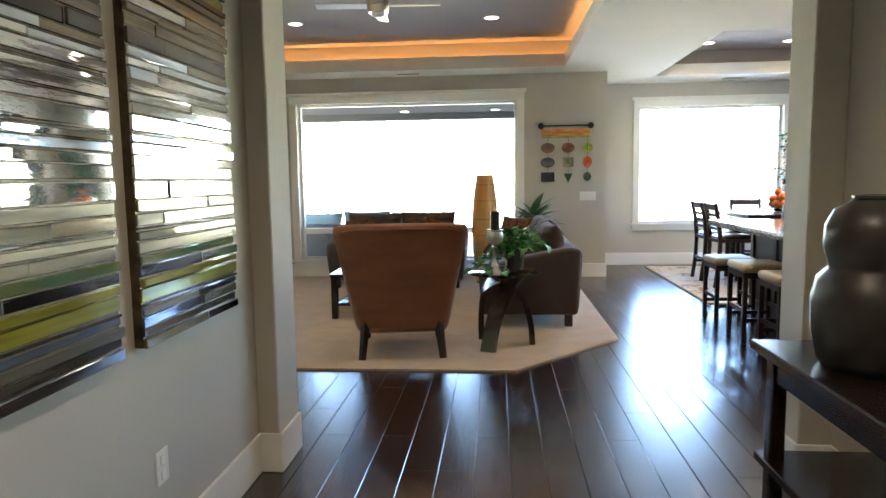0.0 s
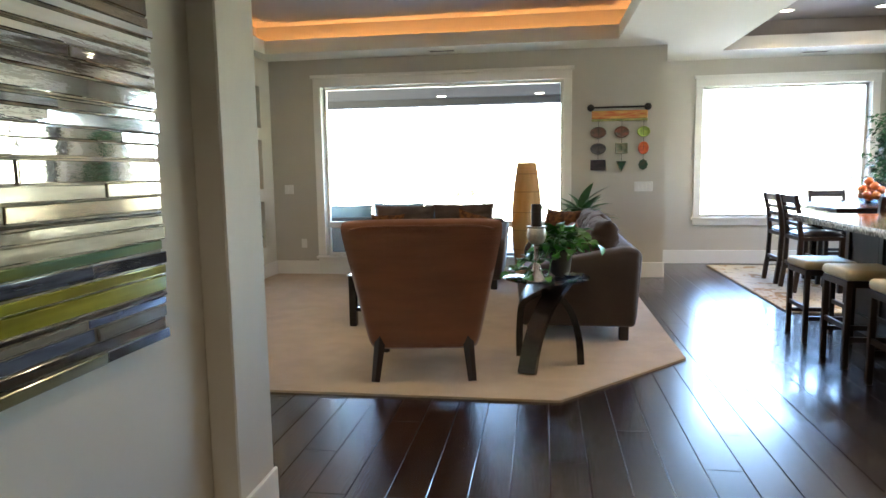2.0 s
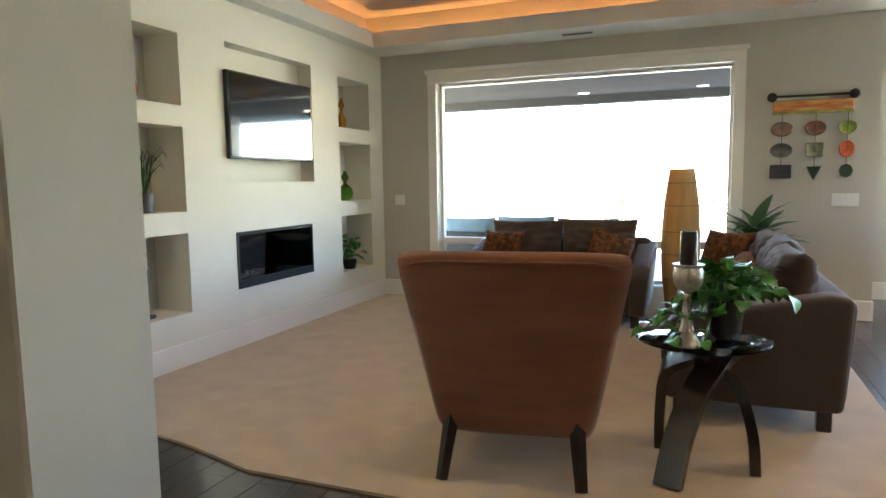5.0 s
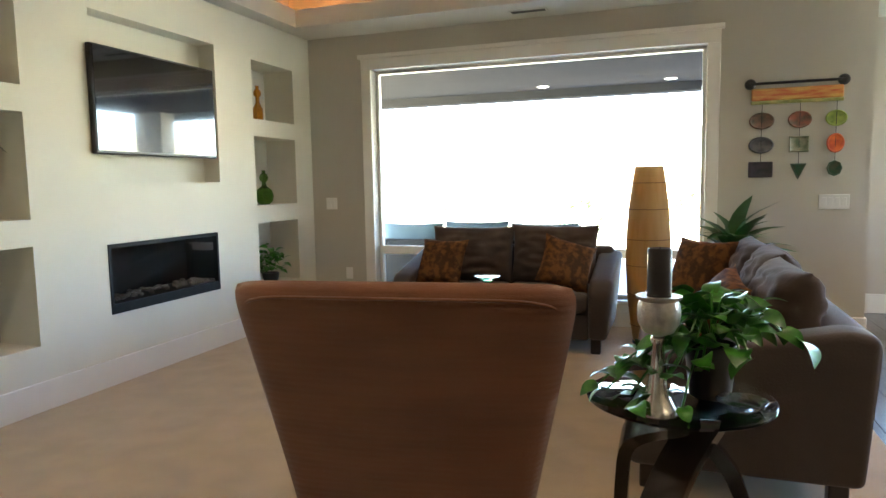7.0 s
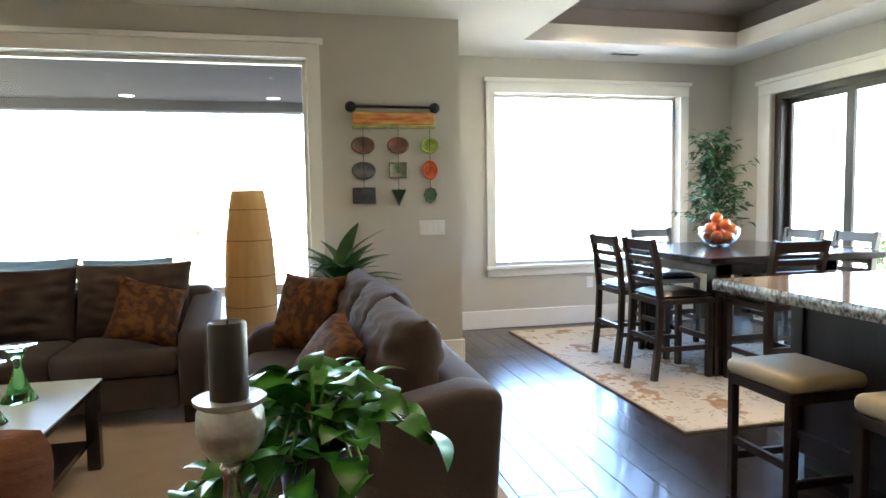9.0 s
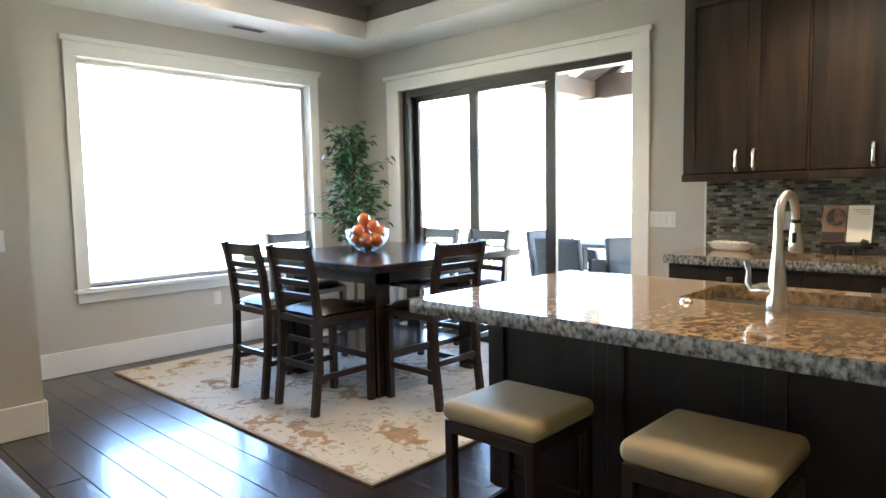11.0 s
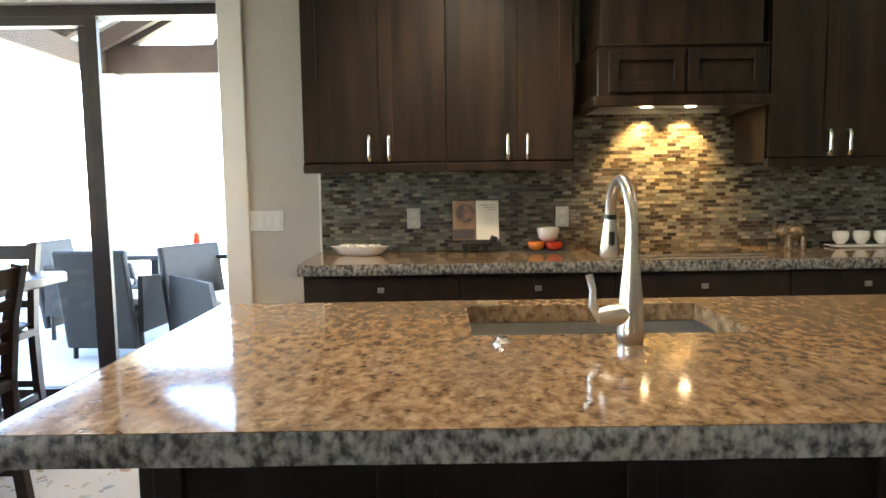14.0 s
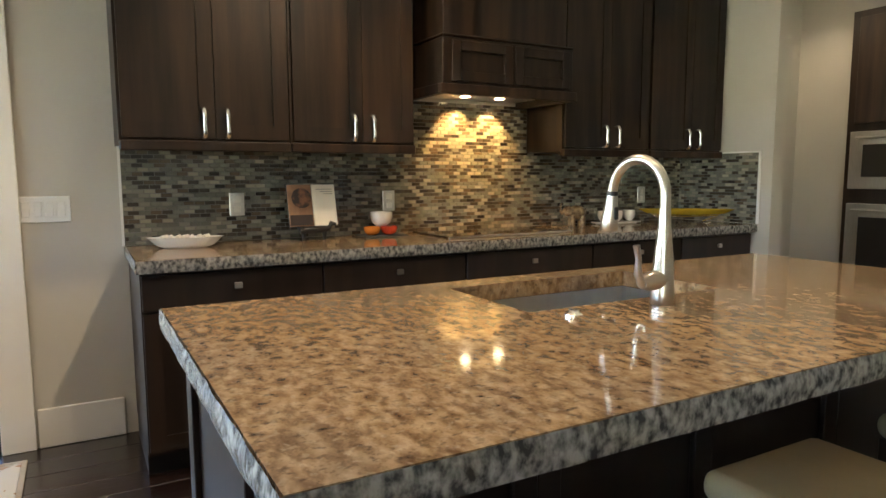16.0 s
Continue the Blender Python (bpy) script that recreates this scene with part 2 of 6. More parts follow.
solid("wall_south_kitchen", slab("y", 1.1, 1.3, (HR + 0.15, WX), (0, TOP)), M_WALL, "taupe painted kitchen wall", "wall")
solid("wall_kitchen_return", slab("y", 2.57, 2.69, (4.22, WX), (0, CZ)), M_WALL, "painted stub wall at the counter's end", "wall")
solid("wall_hall_end", slab("y", -4.2, -4.0, (HL - 0.15, HR + 0.15), (0, TOP)), M_WALL, "painted entry wall", "wall")

# ceilings with trays
TRAY1, TRAY2 = (-3.10, 0.975, 3.5, 8.32), (2.31, 4.475, 6.6, 9.35)
CEIL_TOP = 3.06
lip = 0.155
bm = slab("z", CZ, CZ + 0.02, (LX - 0.3, WX + 0.1), (-4.1, NY + 0.1), [TRAY1, TRAY2])
solid("ceiling", bm, M_CEIL, "pale painted ceiling with two tray recesses", "ceiling")


def tray(name, tr, cove, ceiling_mat, set_back):
    x0, x1, y0, y1 = tr
    t = 0.04
    bm = bmesh.new()
    for sp in ((x0 - t, x0, y0 - t, y1 + t), (x1, x1 + t, y0 - t, y1 + t), (x0, x1, y0 - t, y0), (x0, x1, y1, y1 + t)):
        box(bm, *sp, CZ + 0.021, CZ + lip)
    solid(name + "_lip", bm, M_CEIL, "pale painted tray lip", "ceiling")
    s = set_back
    if s > 0.05:
        bm = bmesh.new()
        for sp in ((x0 - s - t, x0 - s, y0 - s, y1 + s), (x1 + s, x1 + s + t, y0 - s, y1 + s), (x0 - s - t, x1 + s + t, y0 - s - t, y0 - s), (x0 - s - t, x1 + s + t, y1 + s, y1 + s + t)):
            box(bm, *sp, CZ + 0.021, CEIL_TOP)
        solid(name + "_band", bm, ceiling_mat, "taupe painted tray upstand", "ceiling")
    solid(name + "_ceiling", boxes((x0 - s - t, x1 + s + t, y0 - s - t, y1 + s + t, CEIL_TOP + 0.001, CEIL_TOP + 0.06)), ceiling_mat, "taupe painted tray ceiling", "ceiling")
    if cove:
        bm = bmesh.new()
        r = 0.012
        for sp in ((x0 - 0.10 - r, x0 - 0.10 + r, y0, y1), (x1 + 0.10 - r, x1 + 0.10 + r, y0, y1), (x0, x1, y0 - 0.10 - r, y0 - 0.10 + r), (x0, x1, y1 + 0.10 - r, y1 + 0.10 + r)):
            box(bm, *sp, CZ + 0.021, CZ + 0.035)
        solid("cove_light_strip", bm, M_LED, "amber light strip hidden in the ceiling cove", "light strip", kind="")


tray("living_tray", TRAY1, True, M_CEIL_DARK, 0.17)
tray("nook_tray", TRAY2, False, M_CEIL_DARK, 0.12)

# floors: a dark bed, planks later; carpet with cut corners
solid("floor", slab("z", -0.1, -0.006, (LX - 0.4, WX + 0.2), (-4.1, NY + 0.2)), M_SUBFLOOR, "dark hardwood floor", "floor")
solid("carpet", prism([(LX, 4.72), (-2.2, 4.50), (-1.75, 4.37), (0.25, 4.365), (1.12, 5.30), (1.12, BY), (LX, BY)], -0.004, 0.014), M_CARPET, "beige cut-pile carpet with bound angled edge", "carpet", smooth=30)

# baseboards
def baseboard(x0, x1, y0, y1):
    bm = boxes((x0, x1, y0, y1, 0.001, 0.185), bevel=0.004)
    solid("baseboard", bm, M_TRIM, "white painted baseboard", "baseboard")


D = 0.016
baseboard(LX, LX + D, 3.1, BY - D)
baseboard(LX, W1[0] - 0.10, BY - D, BY)
baseboard(W1[1] + 0.10, CX, BY - D, BY)
baseboard(W1[0] - 0.10, W1[1] + 0.10, BY - D, BY)
baseboard(CX, CX + D, BY - D, NY - D)
baseboard(CX, WX, NY - D, NY)
baseboard(WX - D, WX, 9.65, NY - D)
baseboard(WX - D, WX, 6.48, 6.84)
baseboard(HL, HL + D, -4, 2.756 - D)
baseboard(HL, HL + 0.10 + D, 2.756 - D, 2.756)
baseboard(HL + 0.10, HL + 0.10 + D, 2.756, 3.04)
baseboard(HR - 0.14 - D, HR, 2.74 - D, 2.74)
baseboard(HR - 0.14 - D, HR - 0.14, 2.74, 2.97)
baseboard(HR - D, HR, -4, 2.74 - D)

# windows
def window_y(name, face, op, trim, rail=None, sill=True):
    """Window in a wall whose inner face is at y = face."""
    x0, x1, z0, z1 = op
    w = thing(name, "white trimmed picture window onto the garden", "window")
    tagged(w, kind="structure")
    for a, b in ((x0 - trim, x0), (x1, x1 + trim)):
        part("side_trim", boxes((a, b, face - 0.022, face, z0 if sill else 0.185, z1), bevel=0.003), M_TRIM, w)
    part("head_trim", boxes((x0 - trim, x1 + trim, face - 0.026, face, z1, z1 + 0.105), bevel=0.003), M_TRIM, w)
    part("head_cap", boxes((x0 - trim - 0.025, x1 + trim + 0.025, face - 0.045, face, z1 + 0.105, z1 + 0.145), bevel=0.004), M_TRIM, w)
    part("window_sill", boxes((x0 - trim - 0.02, x1 + trim + 0.02, face - 0.055, face + 0.19, z0 - 0.035, z0), bevel=0.005), M_TRIM, w)
    part("apron", boxes((x0 - trim, x1 + trim, face - 0.02, face, z0 - 0.11, z0 - 0.035), bevel=0.003), M_TRIM, w)
    f = 0.028
    fr = bmesh.new()
    y = face + 0.13
    for sp in ((x0, x0 + f, z0, z1), (x1 - f, x1, z0, z1), (x0 + f, x1 - f, z1 - f, z1), (x0 + f, x1 - f, z0, z0 + f)):
        box(fr, sp[0], sp[1], y - 0.03, y + 0.03, sp[2], sp[3])
    part("window_frame", fr, M_TRIM, w)
    zs = [z0 + f, z1 - f]
    if rail:
        part("rail", boxes((x0 + f, x1 - f, y - 0.03, y + 0.03, rail - 0.04, rail + 0.04), bevel=0.004), M_TRIM, w)
        zs = [z0 + f, rail - 0.04, rail + 0.04, z1 - f]
    for a, b in zip(zs[::2], zs[1::2]):
        p = part("pane", boxes((x0 + f, x1 - f, y - 0.003, y + 0.003, a, b)), M_PANE, w)
        p.visible_shadow = False
    return w


window_y("window_1", BY, W1, 0.10, rail=0.64)
window_y("window_2", NY, W2, 0.095)

# sliding door
door = tagged(thing("door_1", "dark bronze framed three-panel sliding glass door", "sliding door"), kind="structure")
y0, y1, z0, z1 = SL
part("side_trim", boxes((WX - 0.022, WX, y0 - 0.135, y0, 0, z1), bevel=0.003), M_TRIM, door)
part("side_trim", boxes((WX - 0.022, WX, y1, y1 + 0.17, 0, z1), bevel=0.003), M_TRIM, door)
part("head_trim", boxes((WX - 0.026, WX, y0 - 0.135, y1 + 0.17, z1, z1 + 0.11), bevel=0.003), M_TRIM, door)
part("head_cap", boxes((WX - 0.045, WX, y0 - 0.16, y1 + 0.195, z1 + 0.11, z1 + 0.15), bevel=0.004), M_TRIM, door)
fr = bmesh.new()
for sp in ((y0, y0 + 0.014, 0.04, z1 - 0.06), (y1 - 0.09, y1, 0.04, z1 - 0.06), (y0, y1, z1 - 0.06, z1), (y0, y1, 0.0, 0.04)):
    box(fr, WX + 0.04, WX + 0.16, *sp)
part("door_frame", fr, M_BRONZE, door)
for k, (a, b) in enumerate(((7.70, 8.55), (7.76, 8.61), (8.61, y1 - 0.09))):
    x = WX + (0.062, 0.100, 0.138)[k]
    pb = bmesh.new()
    for sp in ((a - 0.02, a + 0.045, 0.04, z1 - 0.06), (b - 0.045, b + 0.02, 0.04, z1 - 0.06), (a + 0.045, b - 0.045, z1 - 0.11, z1 - 0.06), (a + 0.045, b - 0.045, 0.04, 0.12)):
        box(pb, x - 0.017, x + 0.017, *sp)
    leaf = part("door_panel", pb, M_BRONZE, door)
    g = part("pane", boxes((x - 0.003, x + 0.003, a + 0.045, b - 0.045, 0.12, z1 - 0.11)), M_PANE, leaf)
    g.visible_shadow = False

# ---- outdoors ----
M_GROUND = mat("dry_lawn", (0.42, 0.38, 0.26), 0.95, second=(0.30, 0.31, 0.16), scale=0.6, bump=0.4, bscale=30)
M_CONCRETE = mat("patio_concrete", (0.46, 0.44, 0.42), 0.85, grain=0.12, scale=2, bump=0.2, bscale=60)
M_STUCCO = mat("stucco", (0.50, 0.45, 0.38), 0.9, grain=0.08, scale=2, bump=0.3, bscale=80)
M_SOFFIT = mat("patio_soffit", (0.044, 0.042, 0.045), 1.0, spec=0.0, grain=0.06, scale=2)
M_TIMBER = mat("dark_timber", (0.070, 0.045, 0.032), 0.6, grain=0.4, scale=3, stretch=(1, 1, 1), bump=0.3, bscale=20)
gb = bmesh.new()
bmesh.ops.create_grid(gb, x_segments=40, y_segments=40, size=600)
for v in gb.verts:
    v.co.z = -0.12 + (max(0, v.co.length - 150) * 0.10 * (0.5 + noise.noise(v.co * 0.01)) if v.co.length > 150 else 0)
solid("ground", gb, M_GROUND, "pale dry lawn running to low hills", "ground", smooth=60)
solid("patio", slab("z", -0.11, -0.03, (LX, 11.0), (3.0, 14.2), [(LX - 1, WX + 0.2, 2.9, NY + 0.2)]), M_CONCRETE, "pale concrete patio", "patio")
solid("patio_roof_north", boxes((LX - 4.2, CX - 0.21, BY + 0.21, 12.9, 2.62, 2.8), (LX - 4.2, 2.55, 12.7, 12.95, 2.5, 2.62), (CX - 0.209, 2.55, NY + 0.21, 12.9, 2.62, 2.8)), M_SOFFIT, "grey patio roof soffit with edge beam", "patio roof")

# ---- soft and leafy shapes ----
def pillow_mesh(w, d, h, n=10, edge=2.6, pinch=0.06, crease=0.0):
    """Stuffed cushion w x d, h thick, lying flat round its own centre."""
    bm = bmesh.new()
    grid = {}
    for side in (1, -1):
        for i in range(n + 1):
            for j in range(n + 1):
                u, v = 2 * i / n - 1, 2 * j / n - 1
                if side == -1 and (i in (0, n) or j in (0, n)):
                    grid[side, i, j] = grid[1, i, j]
                    continue
                full = max(0.0, (1 - abs(u) ** edge) * (1 - abs(v) ** edge)) ** 0.45
                inx = 1 - pinch * (1 - abs(v) ** 2) * abs(u) ** 4
                iny = 1 - pinch * (1 - abs(u) ** 2) * abs(v) ** 4
                wob = 1 + 0.06 * noise.noise(Vector((u * 1.7 + w, v * 1.7 + h, side)))
                grid[side, i, j] = bm.verts.new((u * w / 2 * inx, v * d / 2 * iny, side * h / 2 * full * wob + crease * full * noise.noise(Vector((u * 3.1 + w * 5, v * 5.5, side * 4)))))
        for i in range(n):
            for j in range(n):
                q = [grid[side, i, j], grid[side, i + 1, j], grid[side, i + 1, j + 1], grid[side, i, j + 1]]
                bm.faces.new(q if side == 1 else q[::-1])
    return bm


def moved(bm, m):
    bmesh.ops.transform(bm, matrix=m, verts=bm.verts)
    return bm


def leaf_mesh(name, material, width=0.5, droop=0.35, heart=True, n=6):
    """Leaf of length 1 along +x from its stalk."""
    bm = bmesh.new()
    rows = []
    for k in range(n + 1):
        t = k / n
        w = width * (math.sin(math.pi * min(1, t * 0.9 + (0.22 if heart else 0.06))) ** (0.7 if heart else 1.0)) if k < n else 0.002
        z = -droop * t * t + 0.12 * math.sin(math.pi * t)
        rows.append([bm.verts.new((t, s * w / 2, z + (0.0 if s == 0 else 0.10 * w))) for s in (-1, 0, 1)])
    for a, b in zip(rows, rows[1:]):
        for j in (0, 1):
            bm.faces.new((a[j], b[j], b[j + 1], a[j + 1]))
    return mesh_of(name, bm, material, 60)


def leaf_at(parent, mesh, at, yaw, pitch, size, roll=0.0, name="leaf"):
    ob = new(name, mesh)
    ob.parent = parent
    ob.matrix_local = Matrix.LocRotScale(at, Euler((radians(roll), radians(-pitch), radians(yaw)), "XYZ"), (size, size, size))
    return ob


M_RUST = mat("rust_upholstery", (0.225, 0.084, 0.038), 0.9, grain=0.22, scale=4, stretch=(0.5, 0.5, 3), bump=0.35, bscale=160, bstretch=(0.7, 0.7, 2), sheen=0.25)
_n, _l = M_RUST.node_tree.nodes, M_RUST.node_tree.links
_tc, _w, _b = _n.new("ShaderNodeTexCoord"), _n.new("ShaderNodeTexWave"), _n.new("ShaderNodeBump")
_w.bands_direction = "Z"
_w.inputs["Scale"].default_value, _w.inputs["Distortion"].default_value, _w.inputs["Detail"].default_value = 17.0, 1.2, 2.0
_b.inputs["Strength"].default_value, _b.inputs["Distance"].default_value = 0.16, 0.004
_l.new(_tc.outputs["Object"], _w.inputs["Vector"]), _l.new(_w.outputs["Fac"], _b.inputs["Height"])
for _k in [k for k in _l if k.to_node == _n["Principled BSDF"] and k.to_socket.name == "Normal"]:
    _l.new(_k.from_socket, _b.inputs["Normal"])
_l.new(_b.outputs[0], _n["Principled BSDF"].inputs["Normal"])
M_SOFA = mat("brown_microfibre", (0.058, 0.041, 0.036), 0.8, grain=0.25, scale=3, bump=0.35, bscale=120, sheen=0.12)
M_CUSHION = mat("grey_brown_chenille", (0.085, 0.060, 0.048), 0.9, spec=0.2, grain=0.35, scale=6, bump=1.0, bscale=18, sheen=0.05)
M_LEAFPILLOW = mat("leaf_brocade", (0.155, 0.064, 0.022), 0.8, spec=0.08, second=(0.062, 0.030, 0.015), scale=20, bump=0.4, bscale=60, detail=4, edges=(0.42, 0.58))
M_TABLEWOOD = mat("black_brown_wood", (0.020, 0.012, 0.010), 0.25, grain=0.4, scale=5, stretch=(5, 1, 1), bump=0.05, coat=0.3)
M_GLASS = glass("clear_glass", (0.93, 0.98, 0.96))
# pale, partly opaque body: colour stands in for the window mirrored in the tabletop
M_REFLECTGLASS = glass("reflection_pale_glass", (0.84, 0.94, 0.91), 0.34, 1.6)
M_REFLECTGLASS.node_tree.nodes["Principled BSDF"].inputs["Transmission Weight"].default_value = 0.35
M_GREENGLASS = glass("green_glass", (0.36, 0.85, 0.42))
M_DKGREEN = glass("bottle_green_glass", (0.10, 0.28, 0.03))
M_AMBER = glass("amber_glass", (0.75, 0.32, 0.03))
M_SILVER = mat("antique_silver", (0.58, 0.54, 0.47), 0.22, 1.0, grain=0.3, scale=25, bump=0.1, bscale=60)
M_CUP = mat("hammered_silver", (0.60, 0.57, 0.52), 0.38, 0.7, grain=0.3, scale=30, bump=0.8, bscale=55)
M_CANDLE = mat("dark_wax", (0.020, 0.014, 0.013), 0.45, grain=0.2, scale=20, bump=0.05)
M_POT = mat("black_pot", (0.018, 0.018, 0.022), 0.35, grain=0.2, scale=10)
M_POTHOS = mat("pothos_leaf", (0.060, 0.235, 0.022), 0.34, spec=0.45, second=(0.024, 0.120, 0.014), scale=3, per_object=0.35)
M_DRACAENA = mat("dark_leaf", (0.035, 0.12, 0.030), 0.35, second=(0.02, 0.07, 0.018), scale=4, per_object=0.3)
M_FICUS = mat("ficus_leaf", (0.040, 0.13, 0.045), 0.4, grain=0.3, scale=6, island=0.45)
M_BARK = mat("bark", (0.09, 0.06, 0.04), 0.85, grain=0.4, scale=12, bump=0.4)
M_SOIL = mat("soil", (0.03, 0.02, 0.015), 0.95, grain=0.4, scale=40, bump=0.8)
M_PAPER = mat("woven_paper_shade", (0.66, 0.50, 0.27), 0.8, second=(0.54, 0.37, 0.17), scale=5, stretch=(6, 6, 0.7), bump=0.3, bscale=14, bstretch=(9, 9, 0.6))
_n, _l = M_PAPER.node_tree.nodes, M_PAPER.node_tree.links
_t, _m = _n.new("ShaderNodeBsdfTranslucent"), _n.new("ShaderNodeMixShader")
_t.inputs["Color"].default_value, _m.inputs[0].default_value = (0.74, 0.55, 0.27, 1), 0.55
_l.new(_n["Principled BSDF"].outputs[0], _m.inputs[1]), _l.new(_t.outputs[0], _m.inputs[2])
_l.new(_m.outputs[0], _n["Material Output"].inputs["Surface"])
M_WIRE = mat("lamp_hoop", (0.30, 0.19, 0.09), 0.6, grain=0.2, scale=20)

# ---- living room ----
# armchair, seen from behind
chair = thing("armchair", "rust fabric armchair with flared back and dark wooden legs", "armchair", m=pose(-0.576, 4.648, 0.014, 0, 0, 8))


def flared_back(nx=20, nz=24):
    """Padded back, wider and further back towards the top, with rounded corners and rim."""
    bm = bmesh.new()
    grid = {}
    for side in (-1, 1):
        for i in range(nx + 1):
            for j in range(nz + 1):
                u, v = 2 * i / nx - 1, 2 * j / nz - 1
                u, v = math.sin(u * math.pi / 2) * 0.35 + u * 0.65, math.sin(v * math.pi / 2) * 0.35 + v * 0.65
                x = u * math.sqrt(1 - 0.10 * abs(v) ** 14)
                w = v * math.sqrt(1 - 0.055 * abs(u) ** 12)
                h = (w + 1) / 2
                z = 0.170 + h * 0.832 + 0.008 * (1 - u * u) * h
                hw = 0.342 + 0.166 * h
                full = math.sqrt(max(0.0, (1 - abs(u) ** 12) * (1 - abs(v) ** 16)))
                y = 0.11 - 0.16 * h ** 1.05 + 0.045 * u * u * (0.3 + 0.8 * h) + side * (0.060 - 0.020 * h) * full
                y += 0.004 * noise.noise(Vector((u * 2.3, h * 3.1, side))) * full
                edge = i in (0, nx) or j in (0, nz)
                grid[side, i, j] = grid[-1, i, j] if side == 1 and edge else bm.verts.new((x * hw, y, z))
        for i in range(nx):
            for j in range(nz):
                q = [grid[side, i, j], grid[side, i + 1, j], grid[side, i + 1, j + 1], grid[side, i, j + 1]]
                bm.faces.new(q if side == -1 else q[::-1])
    bmesh.ops.recalc_face_normals(bm, faces=bm.faces)
    return bm


part("backrest", flared_back(), M_RUST, chair, smooth=80)
seam = []
for k in range(25):
    u = k / 12 - 1
    seam.append((u * 0.455, -0.064 + 0.045 * u * u * 1.08 - 0.030 * math.sqrt(max(0.0, 1 - abs(u) ** 12)), 0.962 + 0.008 * (1 - u * u) - 0.03 * abs(u) ** 10))
part("piping", tube(seam, 0.0045, 8), M_RUST, chair, "rust fabric piping along the top", smooth=60)
part("seat", boxes((-0.32, 0.32, 0.07, 0.72, 0.25, 0.34), bevel=0.03, seg=3), M_RUST, chair, smooth=50)
part("seat_cushion", moved(pillow_mesh(0.60, 0.58, 0.17), pose(0, 0.43, 0.415)), M_RUST, chair, smooth=60)
for s in (-1, 1):
    part("armrest", moved(boxes((-0.04, 0.04, 0.12, 0.66, 0.25, 0.56), bevel=0.03, seg=3), pose(s * 0.29, 0, 0, 0, s * 3, 0)), M_RUST, chair, smooth=50)
    part("leg", tube([(s * 0.30, -0.03, 0.0), (s * 0.275, 0.08, 0.26)], [0.026, 0.036], 4), M_DARKWOOD, chair)
    part("leg", tube([(s * 0.30, 0.66, 0.0), (s * 0.285, 0.62, 0.26)], [0.024, 0.034], 4), M_DARKWOOD, chair)


def sofa(name, label, m, width, depth, seats, back_h=0.72, arm_h=0.60, pillows=()):
    """Front towards -y, width along x."""
    so = thing(name, label, "sofa", m=m)
    w2, d2, aw = width / 2, depth / 2, 0.17
    part("base", boxes((-w2 + aw, w2 - aw, -d2 + 0.05, d2 - 0.08, 0.10, 0.30), bevel=0.02, seg=2), M_SOFA, so, smooth=50)
    for s in (-1, 1):
        bm = bmesh.new()
        prof = [(-d2 + 0.02, 0.11), (d2 - 0.02, 0.11), (d2, arm_h + 0.08), (d2 - 0.10, arm_h + 0.10), (-d2 + 0.25, arm_h - 0.01), (-d2 + 0.06, arm_h - 0.05), (-d2 - 0.01, arm_h - 0.14)]
        lo = [bm.verts.new((s * (w2 - aw) , y, z)) for y, z in prof]
        hi = [bm.verts.new((s * (w2 + (z - 0.3) * 0.09 - 0.02), y, z)) for y, z in prof]
        bm.faces.new(lo), bm.faces.new(hi)
        for k in range(len(prof)):
            j = (k + 1) % len(prof)
            bm.faces.new((lo[k], lo[j], hi[j], hi[k]))
        bmesh.ops.recalc_face_normals(bm, faces=bm.faces)
        bmesh.ops.bevel(bm, geom=list(bm.edges), offset=0.035, segments=3, affect="EDGES", profile=0.5)
        part("armrest", bm, M_SOFA, so, smooth=50)
    part("backrest", moved(boxes((-w2 + 0.04, w2 - 0.04, -0.10, 0.10, 0.12, back_h), bevel=0.06, seg=3), pose(0, d2 - 0.12, 0, -4)), M_SOFA, so, smooth=50)
    inner = width - 2 * aw
    cw = inner / seats
    for k in range(seats):
        x = -inner / 2 + cw * (k + 0.5)
        part("seat_cushion", moved(boxes((-cw / 2 + 0.004, cw / 2 - 0.004, -d2 + 0.01, d2 - 0.22, 0.30, 0.455), bevel=0.05, seg=4), pose(x, 0, 0)), M_SOFA, so, smooth=60)
    for k in range(seats):
        x = -inner / 2 + cw * (k + 0.5)
        bm = moved(pillow_mesh(cw + 0.03, 0.50, 0.27, 28, crease=0.034), pose(x, d2 - 0.27 + 0.02 * (k % 2), 0.66 + 0.012 * (k % 2), 78, 0, 3 - 5 * (k % 2)))
        part("back_cushion", bm, M_CUSHION, so, "grey-brown chenille back cushion", smooth=70)
    for sx in (-1, 1):
        for sy in (-1, 1):
            part("leg", boxes((sx * (w2 - 0.12) - 0.035, sx * (w2 - 0.12) + 0.035, sy * (d2 - 0.10) - 0.035, sy * (d2 - 0.10) + 0.035, 0, 0.12), bevel=0.006), M_DARKWOOD, so)
    return so


sofa("loveseat", "brown microfibre loveseat under the picture window", pose(-1.11, 8.17, 0.014), 1.72, 0.86, 2, back_h=0.74)
sofa("sofa", "brown microfibre three-seat sofa with slumped cushions", pose(0.415, 6.70, 0.014, 0, 0, -90), 2.12, 0.89, 3, back_h=0.70, arm_h=0.62)


def throw_pillow(m, size=0.44):
    ob = new("throw_pillow", mesh_of("throw_pillow", pillow_mesh(size, size, 0.16, 12, pinch=0.1), M_LEAFPILLOW, 70))
    ob.matrix_world = m
    return tagged(ob, "brown and amber leaf-pattern throw pillow on a sofa", "pillow", "throw pillows")


